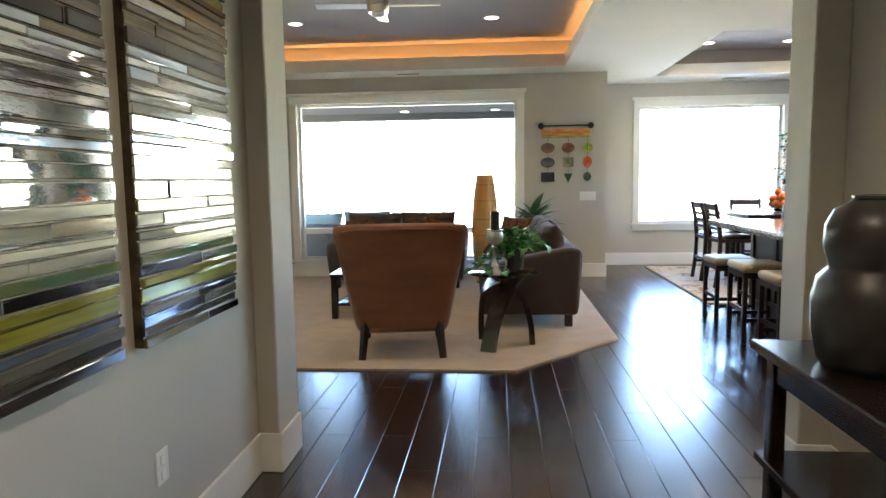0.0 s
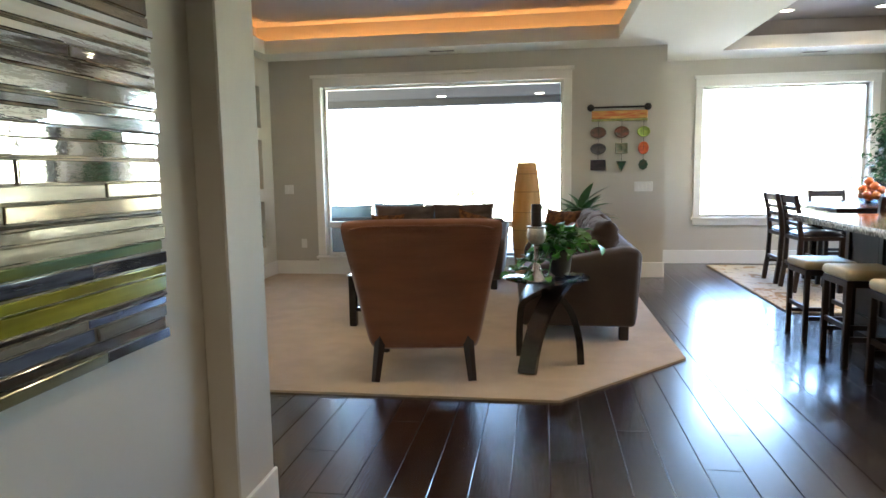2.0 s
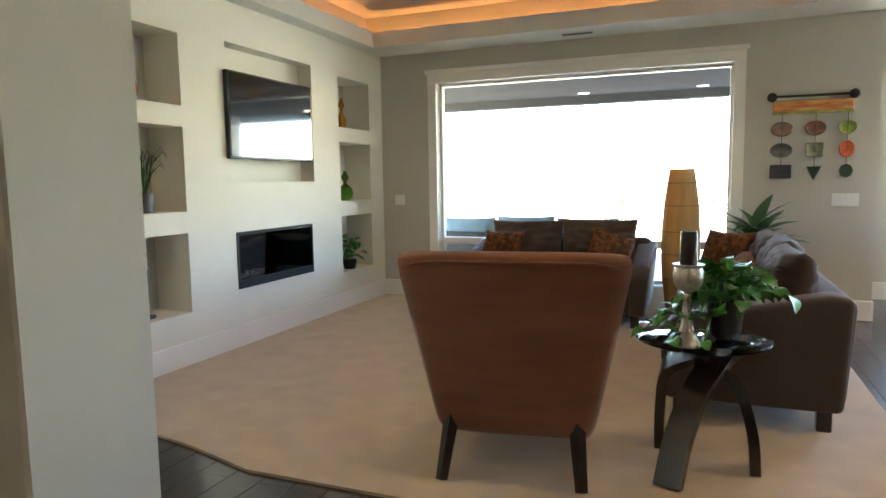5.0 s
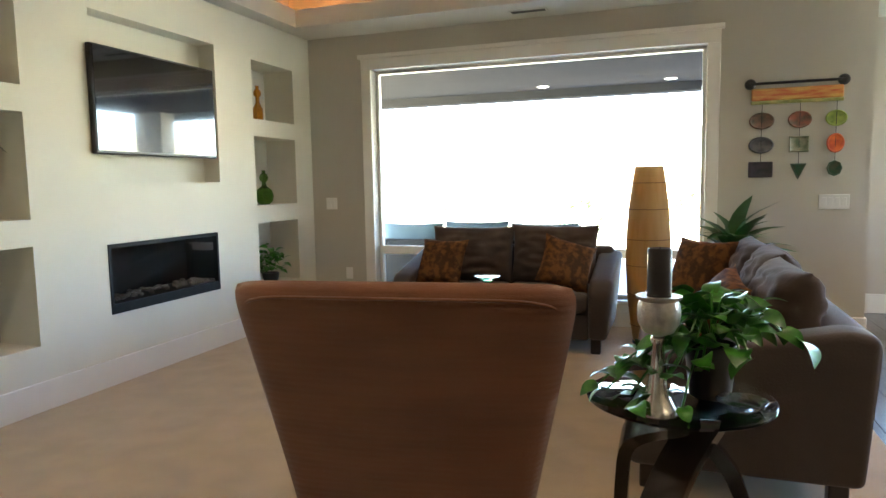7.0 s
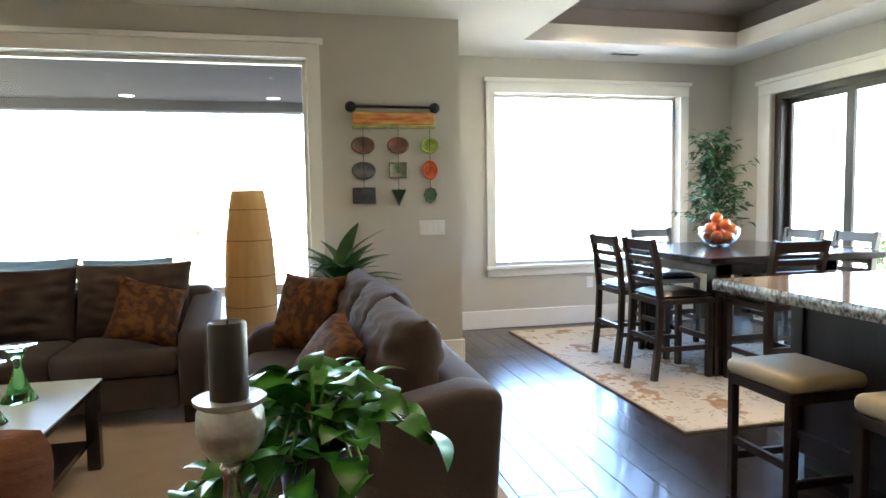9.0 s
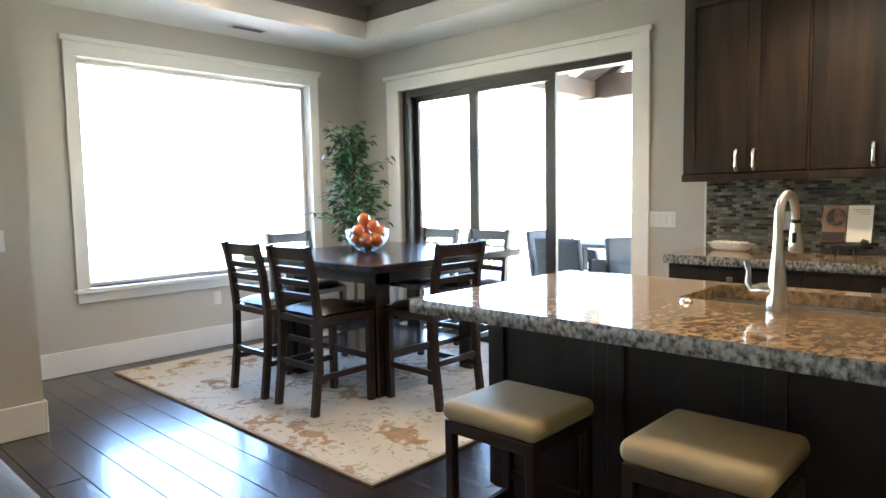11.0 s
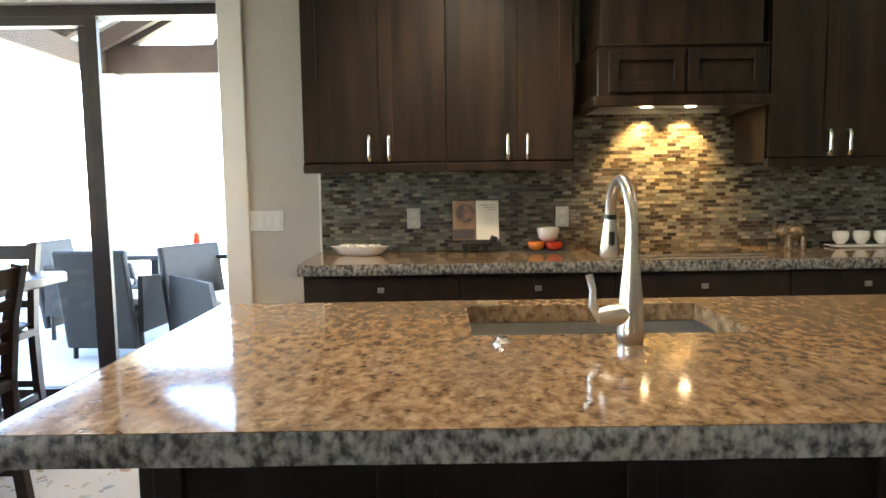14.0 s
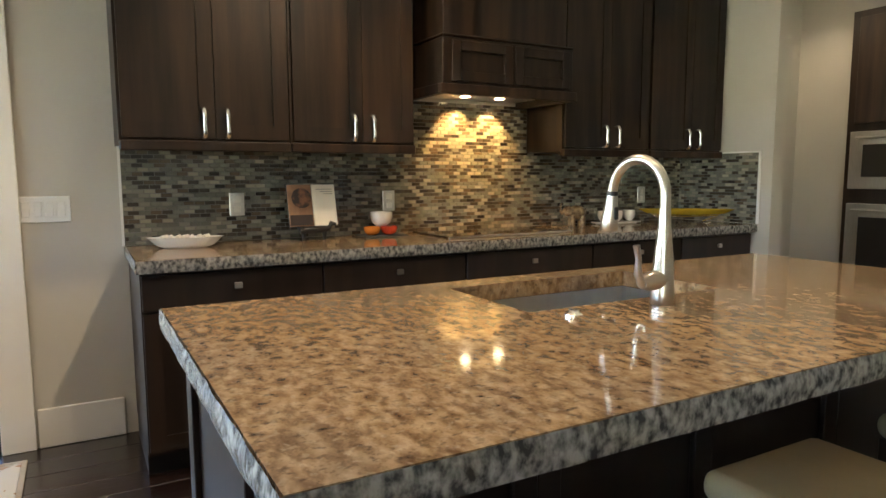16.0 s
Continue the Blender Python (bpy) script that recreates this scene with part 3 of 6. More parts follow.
throw_pillow(pose(-1.60, 7.93, 0.655, 62, 0, -8), 0.41)
throw_pillow(pose(-0.60, 7.92, 0.665, 60, 18, 16), 0.41)
throw_pillow(pose(0.32, 7.40, 0.70, 70, 0, -42))
throw_pillow(pose(0.33, 6.22, 0.665, 56, 8, -86), 0.44)

# round side table with bent crossing legs
st = thing("side_table", "round glass side table on bent dark wooden legs", "side table", m=pose(0.17, 5.20, 0.014))
TT = 0.560
part("tabletop", moved(lathe([(0.286, TT), (0.293, TT + 0.004), (0.293, TT + 0.010), (0.286, TT + 0.014)], 56), pose(0.005, 0.0, 0)), M_GLASS, st, "clear glass top", smooth=40)
def bent(points, w):
    """Smooth flat leg through the points."""
    pts = [Vector(p) for p in points]
    out = []
    for k in range(13):
        t = k / 12 * (len(pts) - 1)
        i = min(int(t), len(pts) - 2)
        p0, p1, p2, p3 = pts[max(i - 1, 0)], pts[i], pts[i + 1], pts[min(i + 2, len(pts) - 1)]
        u = t - i
        out.append(0.5 * ((2 * p1) + (p2 - p0) * u + (2 * p0 - 5 * p1 + 4 * p2 - p3) * u * u + (3 * p1 - p0 - 3 * p2 + p3) * u ** 3))
    bm = tube(out, 0.03, flat=(w, 0.045))
    bmesh.ops.bevel(bm, geom=[e for e in bm.edges if len(e.link_faces) == 2 and e.calc_face_angle() > 1.0], offset=0.005, segments=2, affect="EDGES")
    return bm


part("leg", bent([(-0.115, -0.37, 0.0), (-0.075, -0.27, 0.20), (0.01, -0.13, 0.40), (0.15, 0.07, TT)], 0.115), M_TABLEWOOD, st, smooth=40)
part("leg", bent([(0.235, -0.08, 0.0), (0.215, -0.07, 0.20), (0.13, -0.04, 0.40), (-0.13, 0.06, TT)], 0.115), M_TABLEWOOD, st, smooth=40)
part("leg", bent([(-0.175, 0.10, 0.0), (-0.175, 0.09, 0.22), (-0.14, 0.05, 0.42), (0.03, -0.14, TT)], 0.125), M_TABLEWOOD, st, smooth=40)

TZ = 0.014 + TT + 0.015
ch = thing("candle_holder", "silver pedestal candle holder with ribbed cup", "candle holder", m=pose(0.113, 5.015, TZ) @ Matrix.Diagonal((1.14, 1.14, 1.05, 1)))
part("stem", lathe([(0.060, 0), (0.060, 0.006), (0.053, 0.018), (0.037, 0.045), (0.025, 0.08), (0.019, 0.14), (0.015, 0.195), (0.021, 0.212), (0.015, 0.222)], 32), M_SILVER, ch, smooth=60)
part("cup", lathe([(0.014, 0.222), (0.038, 0.234), (0.051, 0.258), (0.055, 0.285), (0.053, 0.312), (0.048, 0.324), (0.057, 0.330), (0.058, 0.338), (0.038, 0.336)], 48, wobble=0.012), M_CUP, ch, "silver cup with woven ribs", smooth=60)
cd = thing("pillar_candle", "dark brown pillar candle in a silver holder", "candle", m=pose(0.113, 5.015, TZ + 0.353) @ Matrix.Diagonal((1.14, 1.14, 1.06, 1)))
part("wax", lathe([(0.031, 0), (0.031, 0.130), (0.028, 0.135), (0.010, 0.129)], 32), M_CANDLE, cd, smooth=50)
part("wick", tube([(0, 0, 0.127), (0.001, 0, 0.138)], 0.002, 5), M_BLACK, cd)


def bowl_saucer():
    return lathe([(0.03, 0), (0.055, 0.006), (0.075, 0.03), (0.071, 0.03), (0.052, 0.010), (0.028, 0.006)], 28)


gb_ = thing("glass_dish", "small clear glass dish on the side table", "dish", m=pose(0.355, 5.10, TZ))
part("bowl", bowl_saucer(), M_GLASS, gb_, smooth=60)

# pothos
po = thing("pothos_plant", "trailing green pothos in a dark pot", "plant", m=pose(0.27, 5.22, TZ) @ Matrix.Diagonal((1.14, 1.14, 1.12, 1)))
part("pot", lathe([(0.052, 0), (0.057, 0.008), (0.070, 0.135), (0.074, 0.140), (0.074, 0.155), (0.065, 0.153), (0.062, 0.13)], 28), M_POT, po, smooth=40)
part("soil", lathe([(0.01, 0.128), (0.063, 0.129)], 20), M_SOIL, po)
POTHOS = leaf_mesh("pothos_leaf", M_POTHOS, 0.70, 0.30, n=10)
rnd = random.Random(4)
for k in range(36):
    a = 360 / 36 * k * 2.4 + rnd.uniform(-15, 15)
    reach, lift = rnd.uniform(0.05, 0.26), rnd.uniform(0.02, 0.15)
    ca, sa = math.cos(radians(a)), math.sin(radians(a))
    pts = []
    for j in range(6):
        t = j / 5
        r = reach * t
        z = 0.15 + lift * math.sin(min(1, t * 1.4) * math.pi / 2) - (0.26 * reach / 0.27) * max(0, t - 0.45) ** 1.3 * rnd.uniform(0.7, 1.0)
        pts.append(Vector((ca * r, sa * r, max(z, 0.03))))
    part("stem", tube(pts, 0.0035, 5), M_POTHOS, po)
    for j in range(2, 6):
        leaf_at(po, POTHOS, pts[j], a + rnd.uniform(-75, 75), rnd.uniform(-35, 35), rnd.uniform(0.062, 0.105), rnd.uniform(-35, 35))

for k in range(7):
    a = 172 + 13 * k + rnd.uniform(-5, 5)
    ca, sa = math.cos(radians(a)), math.sin(radians(a))
    reach = (0.26, 0.31, 0.29, 0.24, 0.28, 0.25, 0.20)[k]
    pts = [Vector((ca * reach * t, sa * reach * t, max(0.16 + 0.05 * math.sin(t * 2.6) - 0.17 * t ** 1.6, 0.02))) for t in (0, 0.25, 0.5, 0.75, 0.9, 1.0)]
    part("stem", tube(pts, 0.0035, 5), M_POTHOS, po)
    for j in range(2, 6):
        leaf_at(po, POTHOS, pts[j], a + rnd.uniform(-70, 70), rnd.uniform(-30, 35), rnd.uniform(0.06, 0.09), rnd.uniform(-30, 30))

# floor lamp
lp = thing("floor_lamp", "tall tapered woven paper column lamp with wire hoops", "floor lamp", m=pose(-0.025, 8.27, 0.014))
prof = [(0.105, 0.02), (0.125, 0.15), (0.155, 0.40), (0.168, 0.62), (0.165, 0.82), (0.150, 1.05), (0.125, 1.25), (0.105, 1.375)]
part("shade", lathe(prof + [(0.100, 1.375)] + [(r - 0.004, z) for r, z in prof[::-1]], 40, cap=False), M_PAPER, lp, "woven paper shade", smooth=60)
for z, r in ((0.15, 0.127), (0.40, 0.157), (0.62, 0.170), (0.82, 0.167), (1.05, 0.152), (1.25, 0.127)):
    part("hoop", lathe([(r, z - 0.003), (r + 0.003, z), (r, z + 0.003), (r - 0.002, z)], 40, cap=False), M_WIRE, lp)
part("base", lathe([(0.11, 0), (0.11, 0.02), (0.10, 0.025)], 32), M_BLACK, lp)

# broad-leafed plant behind the sofa
dp = thing("leafy_plant", "broad-leafed green plant in a tall pot by the window", "plant", m=pose(0.60, 8.50, 0.014))
part("pot", lathe([(0.12, 0), (0.13, 0.02), (0.16, 0.52), (0.165, 0.56), (0.145, 0.56), (0.13, 0.45)], 28), M_POT, dp, smooth=40)
part("soil", lathe([(0.01, 0.50), (0.14, 0.505)], 20), M_SOIL, dp)
DRAC = leaf_mesh("strap_leaf", M_DRACAENA, 0.25, 0.40, heart=False, n=8)
for k in range(30):
    a = k * 137.5 + rnd.uniform(-10, 10)
    leaf_at(dp, DRAC, (0.02 * math.cos(radians(a)), 0.02 * math.sin(radians(a)), 0.55 + 0.006 * k), a, rnd.uniform(38, 84) - k * 0.2, rnd.uniform(0.30, 0.50), rnd.uniform(-15, 15))

# coffee table with green glass candlesticks
ct = thing("coffee_table", "dark wooden coffee table with glass top and lower shelf", "coffee table", m=pose(-1.08, 6.62, 0.014))
for sx in (-1, 1):
    for sy in (-1, 1):
        part("leg", boxes((sx * 0.35 - 0.03, sx * 0.35 + 0.03, sy * 0.59 - 0.03, sy * 0.59 + 0.03, 0, 0.40), bevel=0.004), M_TABLEWOOD, ct)
part("frame", boxes((-0.38, 0.38, -0.62, -0.56, 0.40, 0.43), (-0.38, 0.38, 0.56, 0.62, 0.40, 0.43), (-0.38, -0.32, -0.56, 0.56, 0.40, 0.43), (0.32, 0.38, -0.56, 0.56, 0.40, 0.43), (-0.33, 0.33, -0.57, 0.57, 0.12, 0.15)), M_TABLEWOOD, ct)
part("tabletop", boxes((-0.39, 0.39, -0.63, 0.63, 0.431, 0.441), bevel=0.002), M_REFLECTGLASS, ct, "glass top, the window's reflection put into its pale colour")


def candlestick(y, h):
    c = thing("glass_candlestick", "green glass candlestick with flat dished top", "candlestick", "candlesticks on the coffee table", pose(-0.945, y, 0.456))
    part("stem", lathe([(0.074, 0), (0.070, 0.006), (0.046, 0.05), (0.016, h * 0.58), (0.014, h * 0.66), (0.034, h - 0.030), (0.050, h - 0.012), (0.02, h - 0.0115)], 28), M_GREENGLASS, c, smooth=60)
    part("dish", lathe([(0.03, h - 0.011), (0.074, h - 0.007), (0.080, h - 0.002), (0.078, h), (0.070, h - 0.003), (0.01, h - 0.006)], 32), M_SILVER, c, "silvered dished top", smooth=50)


candlestick(6.23, 0.245)
candlestick(6.61, 0.245)
candlestick(6.94, 0.245)

# media wall: television, fireplace
tv = thing("television", "flat black television mounted in the wall recess", "television", m=pose(LX + 0.024, 6.745, 1.85))
part("housing", boxes((-0.05, 0.012, -0.575, 0.575, -0.34, 0.34), bevel=0.006), M_BLACK, tv)
part("screen", boxes((0.013, 0.016, -0.558, 0.558, -0.318, 0.326)), M_SCREEN, tv, "glossy black screen")
part("mount", boxes((-0.173, -0.05, -0.12, 0.12, -0.10, 0.10), bevel=0.004), M_BLACK, tv)
M_SOOT = mat("fire_lining", (0.008, 0.008, 0.008), 0.6, spec=0.15, grain=0.3, scale=10)
M_STONE = mat("pale_pebble", (0.15, 0.14, 0.125), 0.8, grain=0.3, scale=14, island=0.35, bump=0.3)
fp = thing("fireplace", "long black gas fireplace with a bed of pale stones", "fireplace", m=pose(LX, 6.78, 0.70))
fr = boxes((-0.30, 0.006, -0.541, -0.52, -0.227, 0.229), (-0.30, 0.006, 0.52, 0.541, -0.227, 0.229), (-0.30, 0.006, -0.52, 0.52, 0.205, 0.229), (-0.30, 0.006, -0.52, 0.52, -0.227, -0.16), (-0.315, -0.30, -0.541, 0.541, -0.227, 0.229))
part("surround", fr, M_SOOT, fp)
sb = bmesh.new()
for k in range(90):
    made = bmesh.ops.create_icosphere(sb, subdivisions=1, radius=1)
    c = Vector((rnd.uniform(-0.24, -0.06), rnd.uniform(-0.50, 0.50), -0.155 + rnd.uniform(0, 0.02)))
    s3 = (rnd.uniform(0.014, 0.03), rnd.uniform(0.014, 0.035), rnd.uniform(0.010, 0.018))
    for v in made["verts"]:
        v.co = Vector((v.co.x * s3[0], v.co.y * s3[1], v.co.z * s3[2])) + c
part("stones", sb, M_STONE, fp, "bed of pale stones")
fg = part("front_glass", boxes((-0.012, -0.008, -0.52, 0.52, -0.16, 0.205)), M_PANE, fp)
fg.visible_shadow = False

# things in the niches
M_PUMPKIN = mat("orange_glaze", (0.50, 0.16, 0.035), 0.25, grain=0.3, scale=8, coat=0.4)
NX = LX - 0.16


def vase(name, label, at, prof, material, seg=32, wobble=0.0):
    v = thing(name, label, "vase", m=pose(*at))
    part("body", lathe(prof, seg, wobble=wobble), material, v, smooth=60)
    return v


vase("pumpkin_vase", "round orange glazed pumpkin vase in a wall niche", (NX, 5.34, 1.873), [(0.05, 0), (0.09, 0.02), (0.115, 0.07), (0.105, 0.13), (0.06, 0.165), (0.03, 0.17), (0.025, 0.18), (0.035, 0.19), (0.02, 0.18)], M_PUMPKIN, 40, 0.03)
GOURD = [(0.05, 0), (0.066, 0.015), (0.07, 0.05), (0.055, 0.09), (0.022, 0.125), (0.02, 0.145), (0.04, 0.165), (0.046, 0.195), (0.035, 0.225), (0.018, 0.24), (0.018, 0.255), (0.012, 0.255)]
vase("amber_bottle", "amber glass double-gourd bottle in a wall niche", (NX + 0.05, 5.20, 1.123), [(r * 1.1, z * 1.12) for r, z in GOURD], M_AMBER)
vase("slim_amber_bottle", "slim amber glass bottle in a wall niche", (NX + 0.10, 8.03, 1.873), [(0.04, 0), (0.045, 0.02), (0.043, 0.10), (0.018, 0.15), (0.016, 0.20), (0.032, 0.22), (0.032, 0.25), (0.014, 0.275), (0.016, 0.30), (0.01, 0.30)], M_AMBER)
vase("green_bottle", "bottle-green glass gourd bottle in a wall niche", (NX + 0.06, 8.13, 1.123), [(0.045, 0), (0.075, 0.03), (0.085, 0.08), (0.07, 0.13), (0.022, 0.17), (0.018, 0.20), (0.035, 0.22), (0.042, 0.245), (0.03, 0.275), (0.016, 0.285), (0.018, 0.31), (0.01, 0.31)], M_DKGREEN)
M_GREYPOT = mat("dark_grey_pot", (0.045, 0.045, 0.048), 0.45, grain=0.2, scale=12, bump=0.05)
gp = thing("grass_plant", "thin arching grass in a dark grey pot in a niche", "plant", m=pose(NX + 0.03, 5.45, 1.123))
part("pot", lathe([(0.065, 0), (0.07, 0.01), (0.075, 0.13), (0.07, 0.14), (0.06, 0.135)], 28), M_GREYPOT, gp, smooth=40)
bl = bmesh.new()
for k in range(40):
    a, rch, h = rnd.uniform(0, 6.28), rnd.uniform(0.08, 0.24), rnd.uniform(0.18, 0.34)
    tube([(0.02 * math.cos(a), 0.02 * math.sin(a), 0.12), (0.3 * rch * math.cos(a), 0.5 * rch * math.sin(a), 0.12 + h * 0.75), (0.45 * rch * math.cos(a), rch * math.sin(a), 0.12 + h), (0.5 * rch * math.cos(a), 1.25 * rch * math.sin(a), 0.12 + h * 0.85)], [0.004, 0.003, 0.002, 0.001], 4, bl)
part("grass_tuft", bl, M_DRACAENA, gp)
# abstract sculpture, one plain mesh
bm = tube([(0, -0.03, 0.02), (0, -0.045, 0.10), (0, 0.01, 0.20), (0, -0.02, 0.30), (0, -0.065, 0.36)], [0.045, 0.03, 0.06, 0.05, 0.018], 12)
tube([(0, 0.03, 0.02), (0, 0.05, 0.12), (0, 0.02, 0.22), (0, 0.045, 0.31), (0, 0.02, 0.37)], [0.04, 0.025, 0.05, 0.045, 0.015], 12, bm)
box(bm, -0.05, 0.05, -0.10, 0.10, 0, 0.025, bevel=0.01)
for yy, zz in ((-0.06, 0.405), (0.035, 0.415)):
    made = bmesh.ops.create_uvsphere(bm, u_segments=16, v_segments=10, radius=0.042)
    for v in made["verts"]:
        v.co += Vector((0, yy, zz))
sc = new("sculpture", mesh_of("sculpture", bm, M_BLACK, 60))
sc.matrix_world = pose(NX + 0.03, 5.36, 0.391) @ Matrix.Diagonal((1.08, 1.08, 1.08, 1))
tagged(sc, "black abstract entwined sculpture in a wall niche", "sculpture")
np_ = thing("niche_plant", "small bushy green plant in a low wall niche", "plant", m=pose(NX + 0.07, 8.16, 0.391))
part("pot", lathe([(0.06, 0), (0.08, 0.09), (0.075, 0.10), (0.06, 0.09)], 24), M_POT, np_, smooth=40)
for k in range(70):
    a = rnd.uniform(0, 360)
    rr = rnd.uniform(0.0, 0.17)
    leaf_at(np_, POTHOS, (0.8 * rr * math.cos(radians(a)), 1.1 * rr * math.sin(radians(a)), 0.11 + rnd.uniform(0, 0.22) * (1.2 - rr * 4)), a, rnd.uniform(-30, 50), rnd.uniform(0.06, 0.10), rnd.uniform(-40, 40))

# wall hanging: rod, glass bar and nine tiles
M_WALLART = mat("streaked_glaze", (0.75, 0.45, 0.12), 0.3, second=(0.62, 0.14, 0.05), scale=7, stretch=(1, 1, 5), coat=0.4)


def glaze(name, a, b):
    return mat(name, a, 0.3, second=b, scale=18, coat=0.3, detail=3)


wh = thing("wall_hanging", "ceramic wall hanging of small tiles under a black rod", "wall art", m=pose(1.04, BY - 0.012, 0))
part("rod", tube([(-0.33, -0.04, 2.022), (0.33, -0.04, 2.022)], 0.011, 12), M_BLACK, wh, "black iron rod")
for s in (-1, 1):
    part("rod_end", moved(lathe([(0.008, 0), (0.03, 0.004), (0.042, 0.02), (0.042, 0.035), (0.03, 0.052), (0.008, 0.056)], 20), pose(s * 0.325, 0.012, 2.022, 90)), M_BLACK, wh, smooth=50)
part("bar_edge", boxes((-0.318, 0.328, -0.034, 0.0, 1.862, 1.889), bevel=0.006), glaze("glaze_olive", (0.50, 0.46, 0.16), (0.30, 0.33, 0.12)), wh, "olive and cream glazed lower edge")
part("glazed_bar", boxes((-0.315, 0.325, -0.03, 0.0, 1.890, 1.985), bevel=0.008), M_WALLART, wh, "orange and yellow streaked glazed bar")
GL = [glaze("glaze_brown", (0.26, 0.13, 0.09), (0.10, 0.08, 0.06)), glaze("glaze_red", (0.33, 0.10, 0.06), (0.12, 0.08, 0.05)), glaze("glaze_lime", (0.42, 0.50, 0.08), (0.20, 0.28, 0.05)),
      glaze("glaze_slate", (0.06, 0.065, 0.08), (0.14, 0.13, 0.14)), glaze("glaze_moss", (0.32, 0.28, 0.18), (0.12, 0.15, 0.08)), glaze("glaze_orange", (0.75, 0.16, 0.03), (0.5, 0.08, 0.03)),
      glaze("glaze_night", (0.025, 0.03, 0.045), (0.06, 0.05, 0.07)), glaze("glaze_green", (0.02, 0.08, 0.04), (0.05, 0.06, 0.03)), glaze("glaze_fern", (0.03, 0.09, 0.05), (0.08, 0.10, 0.06))]


def disc(rx, rz, n, turn=0.0):
    bm = bmesh.new()
    out = [(rx * math.cos(2 * math.pi * k / n + turn), rz * math.sin(2 * math.pi * k / n + turn)) for k in range(n)]
    rows = [[bm.verts.new((a * f, y, b * f)) for a, b in out] for f, y in ((1, 0), (1, -0.012), (0.9, -0.018), (0.78, -0.010), (0.3, -0.008))]
    for a, b in zip(rows, rows[1:]):
        for k in range(n):
            bm.faces.new((a[k], a[(k + 1) % n], b[(k + 1) % n], b[k]))
    bm.faces.new(rows[-1]), bm.faces.new(rows[0][::-1])
    return bm


shapes = [disc(0.092, 0.066, 24), disc(0.085, 0.066, 24), disc(0.075, 0.062, 24), disc(0.092, 0.066, 24), disc(0.10, 0.088, 4, math.pi / 4), disc(0.062, 0.075, 24),
          boxes((-0.088, 0.088, -0.016, 0, -0.062, 0.062), bevel=0.004), disc(0.068, 0.085, 3, -math.pi / 2), disc(0.055, 0.062, 8)]
for k, bm in enumerate(shapes):
    cx, cz = (-0.235, 0.035, 0.285)[k % 3], (1.735, 1.545, 1.352)[k // 3]
    part("tile", moved(bm, pose(cx, 0, cz)), GL[k], wh, smooth=40)
for k in range(3):
    cx = (-0.235, 0.035, 0.285)[k]
    part("hanging_wire", tube([(cx, -0.012, 1.87), (cx, -0.004, 1.36)], 0.0025, 5), M_BLACK, wh)


def plate(m, gangs, outlet=False, cover=None):
    """Wall plate in the xz plane, facing -y."""
    w = 0.075 + 0.046 * (gangs - 1)
    p = thing("outlet" if outlet else "light_switch", ("brushed steel wall %s" if cover else "white plastic wall %s") % ("outlet" if outlet else "switch plate"), "outlet" if outlet else "switch", m=m)
    part("cover", boxes((-w / 2, w / 2, -0.006, 0, -0.058, 0.058), bevel=0.003), cover or M_PLASTIC, p)
    for g in range(gangs):
        x = (g - (gangs - 1) / 2) * 0.046
        if outlet:
            part("socket", boxes((x - 0.017, x + 0.017, -0.009, -0.005, 0.008, 0.042), (x - 0.017, x + 0.017, -0.009, -0.005, -0.042, -0.008), bevel=0.004), M_PLASTIC, p)
        else:
            part("rocker", boxes((x - 0.016, x + 0.016, -0.010, -0.005, -0.034, 0.034), bevel=0.002), M_PLASTIC, p)
    return p


plate(pose(1.335, BY, 1.092), 4)
plate(pose(-3.07, BY, 1.105), 2)
plate(pose(-2.895, BY, 0.41), 1, True)
plate(pose(3.29, NY, 0.43), 1, True)
plate(pose(WX, 6.76, 1.097, 0, 0, -90), 4)
plate(pose(HL, 1.90, 0.41, 0, 0, 90), 1, True)

# ceiling: fan, downlights, vents
M_FROST = mat("frosted_glass_bowl", (0.82, 0.80, 0.76), 0.35, grain=0.03, scale=20)
fan = thing("ceiling_fan", "brushed nickel ceiling fan with thin blades", "ceiling fan", m=pose(-0.93, 5.95, 0.10))
part("downrod", tube([(0, 0, 2.86), (0, 0, CEIL_TOP - 0.10)], 0.014, 10), M_STEEL, fan)
part("motor", lathe([(0.05, 2.73), (0.09, 2.74), (0.10, 2.77), (0.10, 2.84), (0.085, 2.86), (0.02, 2.87)], 32), M_STEEL, fan, smooth=50)
part("light_bowl", lathe([(0.01, 2.695), (0.035, 2.698), (0.058, 2.715), (0.062, 2.735)], 28), M_FROST, fan, "frosted white light bowl", smooth=60)
for k in range(4):
    part("blade", moved(boxes((0.10, 0.56, -0.055, 0.055, -0.004, 0.004), bevel=0.003), pose(0, 0, 2.80, 0, 0, 5 + 90 * k) @ pose(0, 0, 0, 10, 0, 0)), M_STEEL, fan)


def downlight(x, y, z, watts, angle=120):
    d = thing("downlight", "round recessed ceiling downlight, lit", "downlight", "ceiling downlights", pose(x, y, z))
    part("trim_ring", lathe([(0.085, 0), (0.085, -0.006), (0.062, -0.006), (0.06, 0)], 28, cap=False), M_TRIM, d)
    part("bulb", lathe([(0.01, -0.003), (0.06, -0.002)], 24), M_BULB, d)
    if watts:
        lamp("downlight_lamp", "SPOT", pose(x, y, z - 0.03), watts, (1.0, 0.76, 0.48), 0.05, angle)


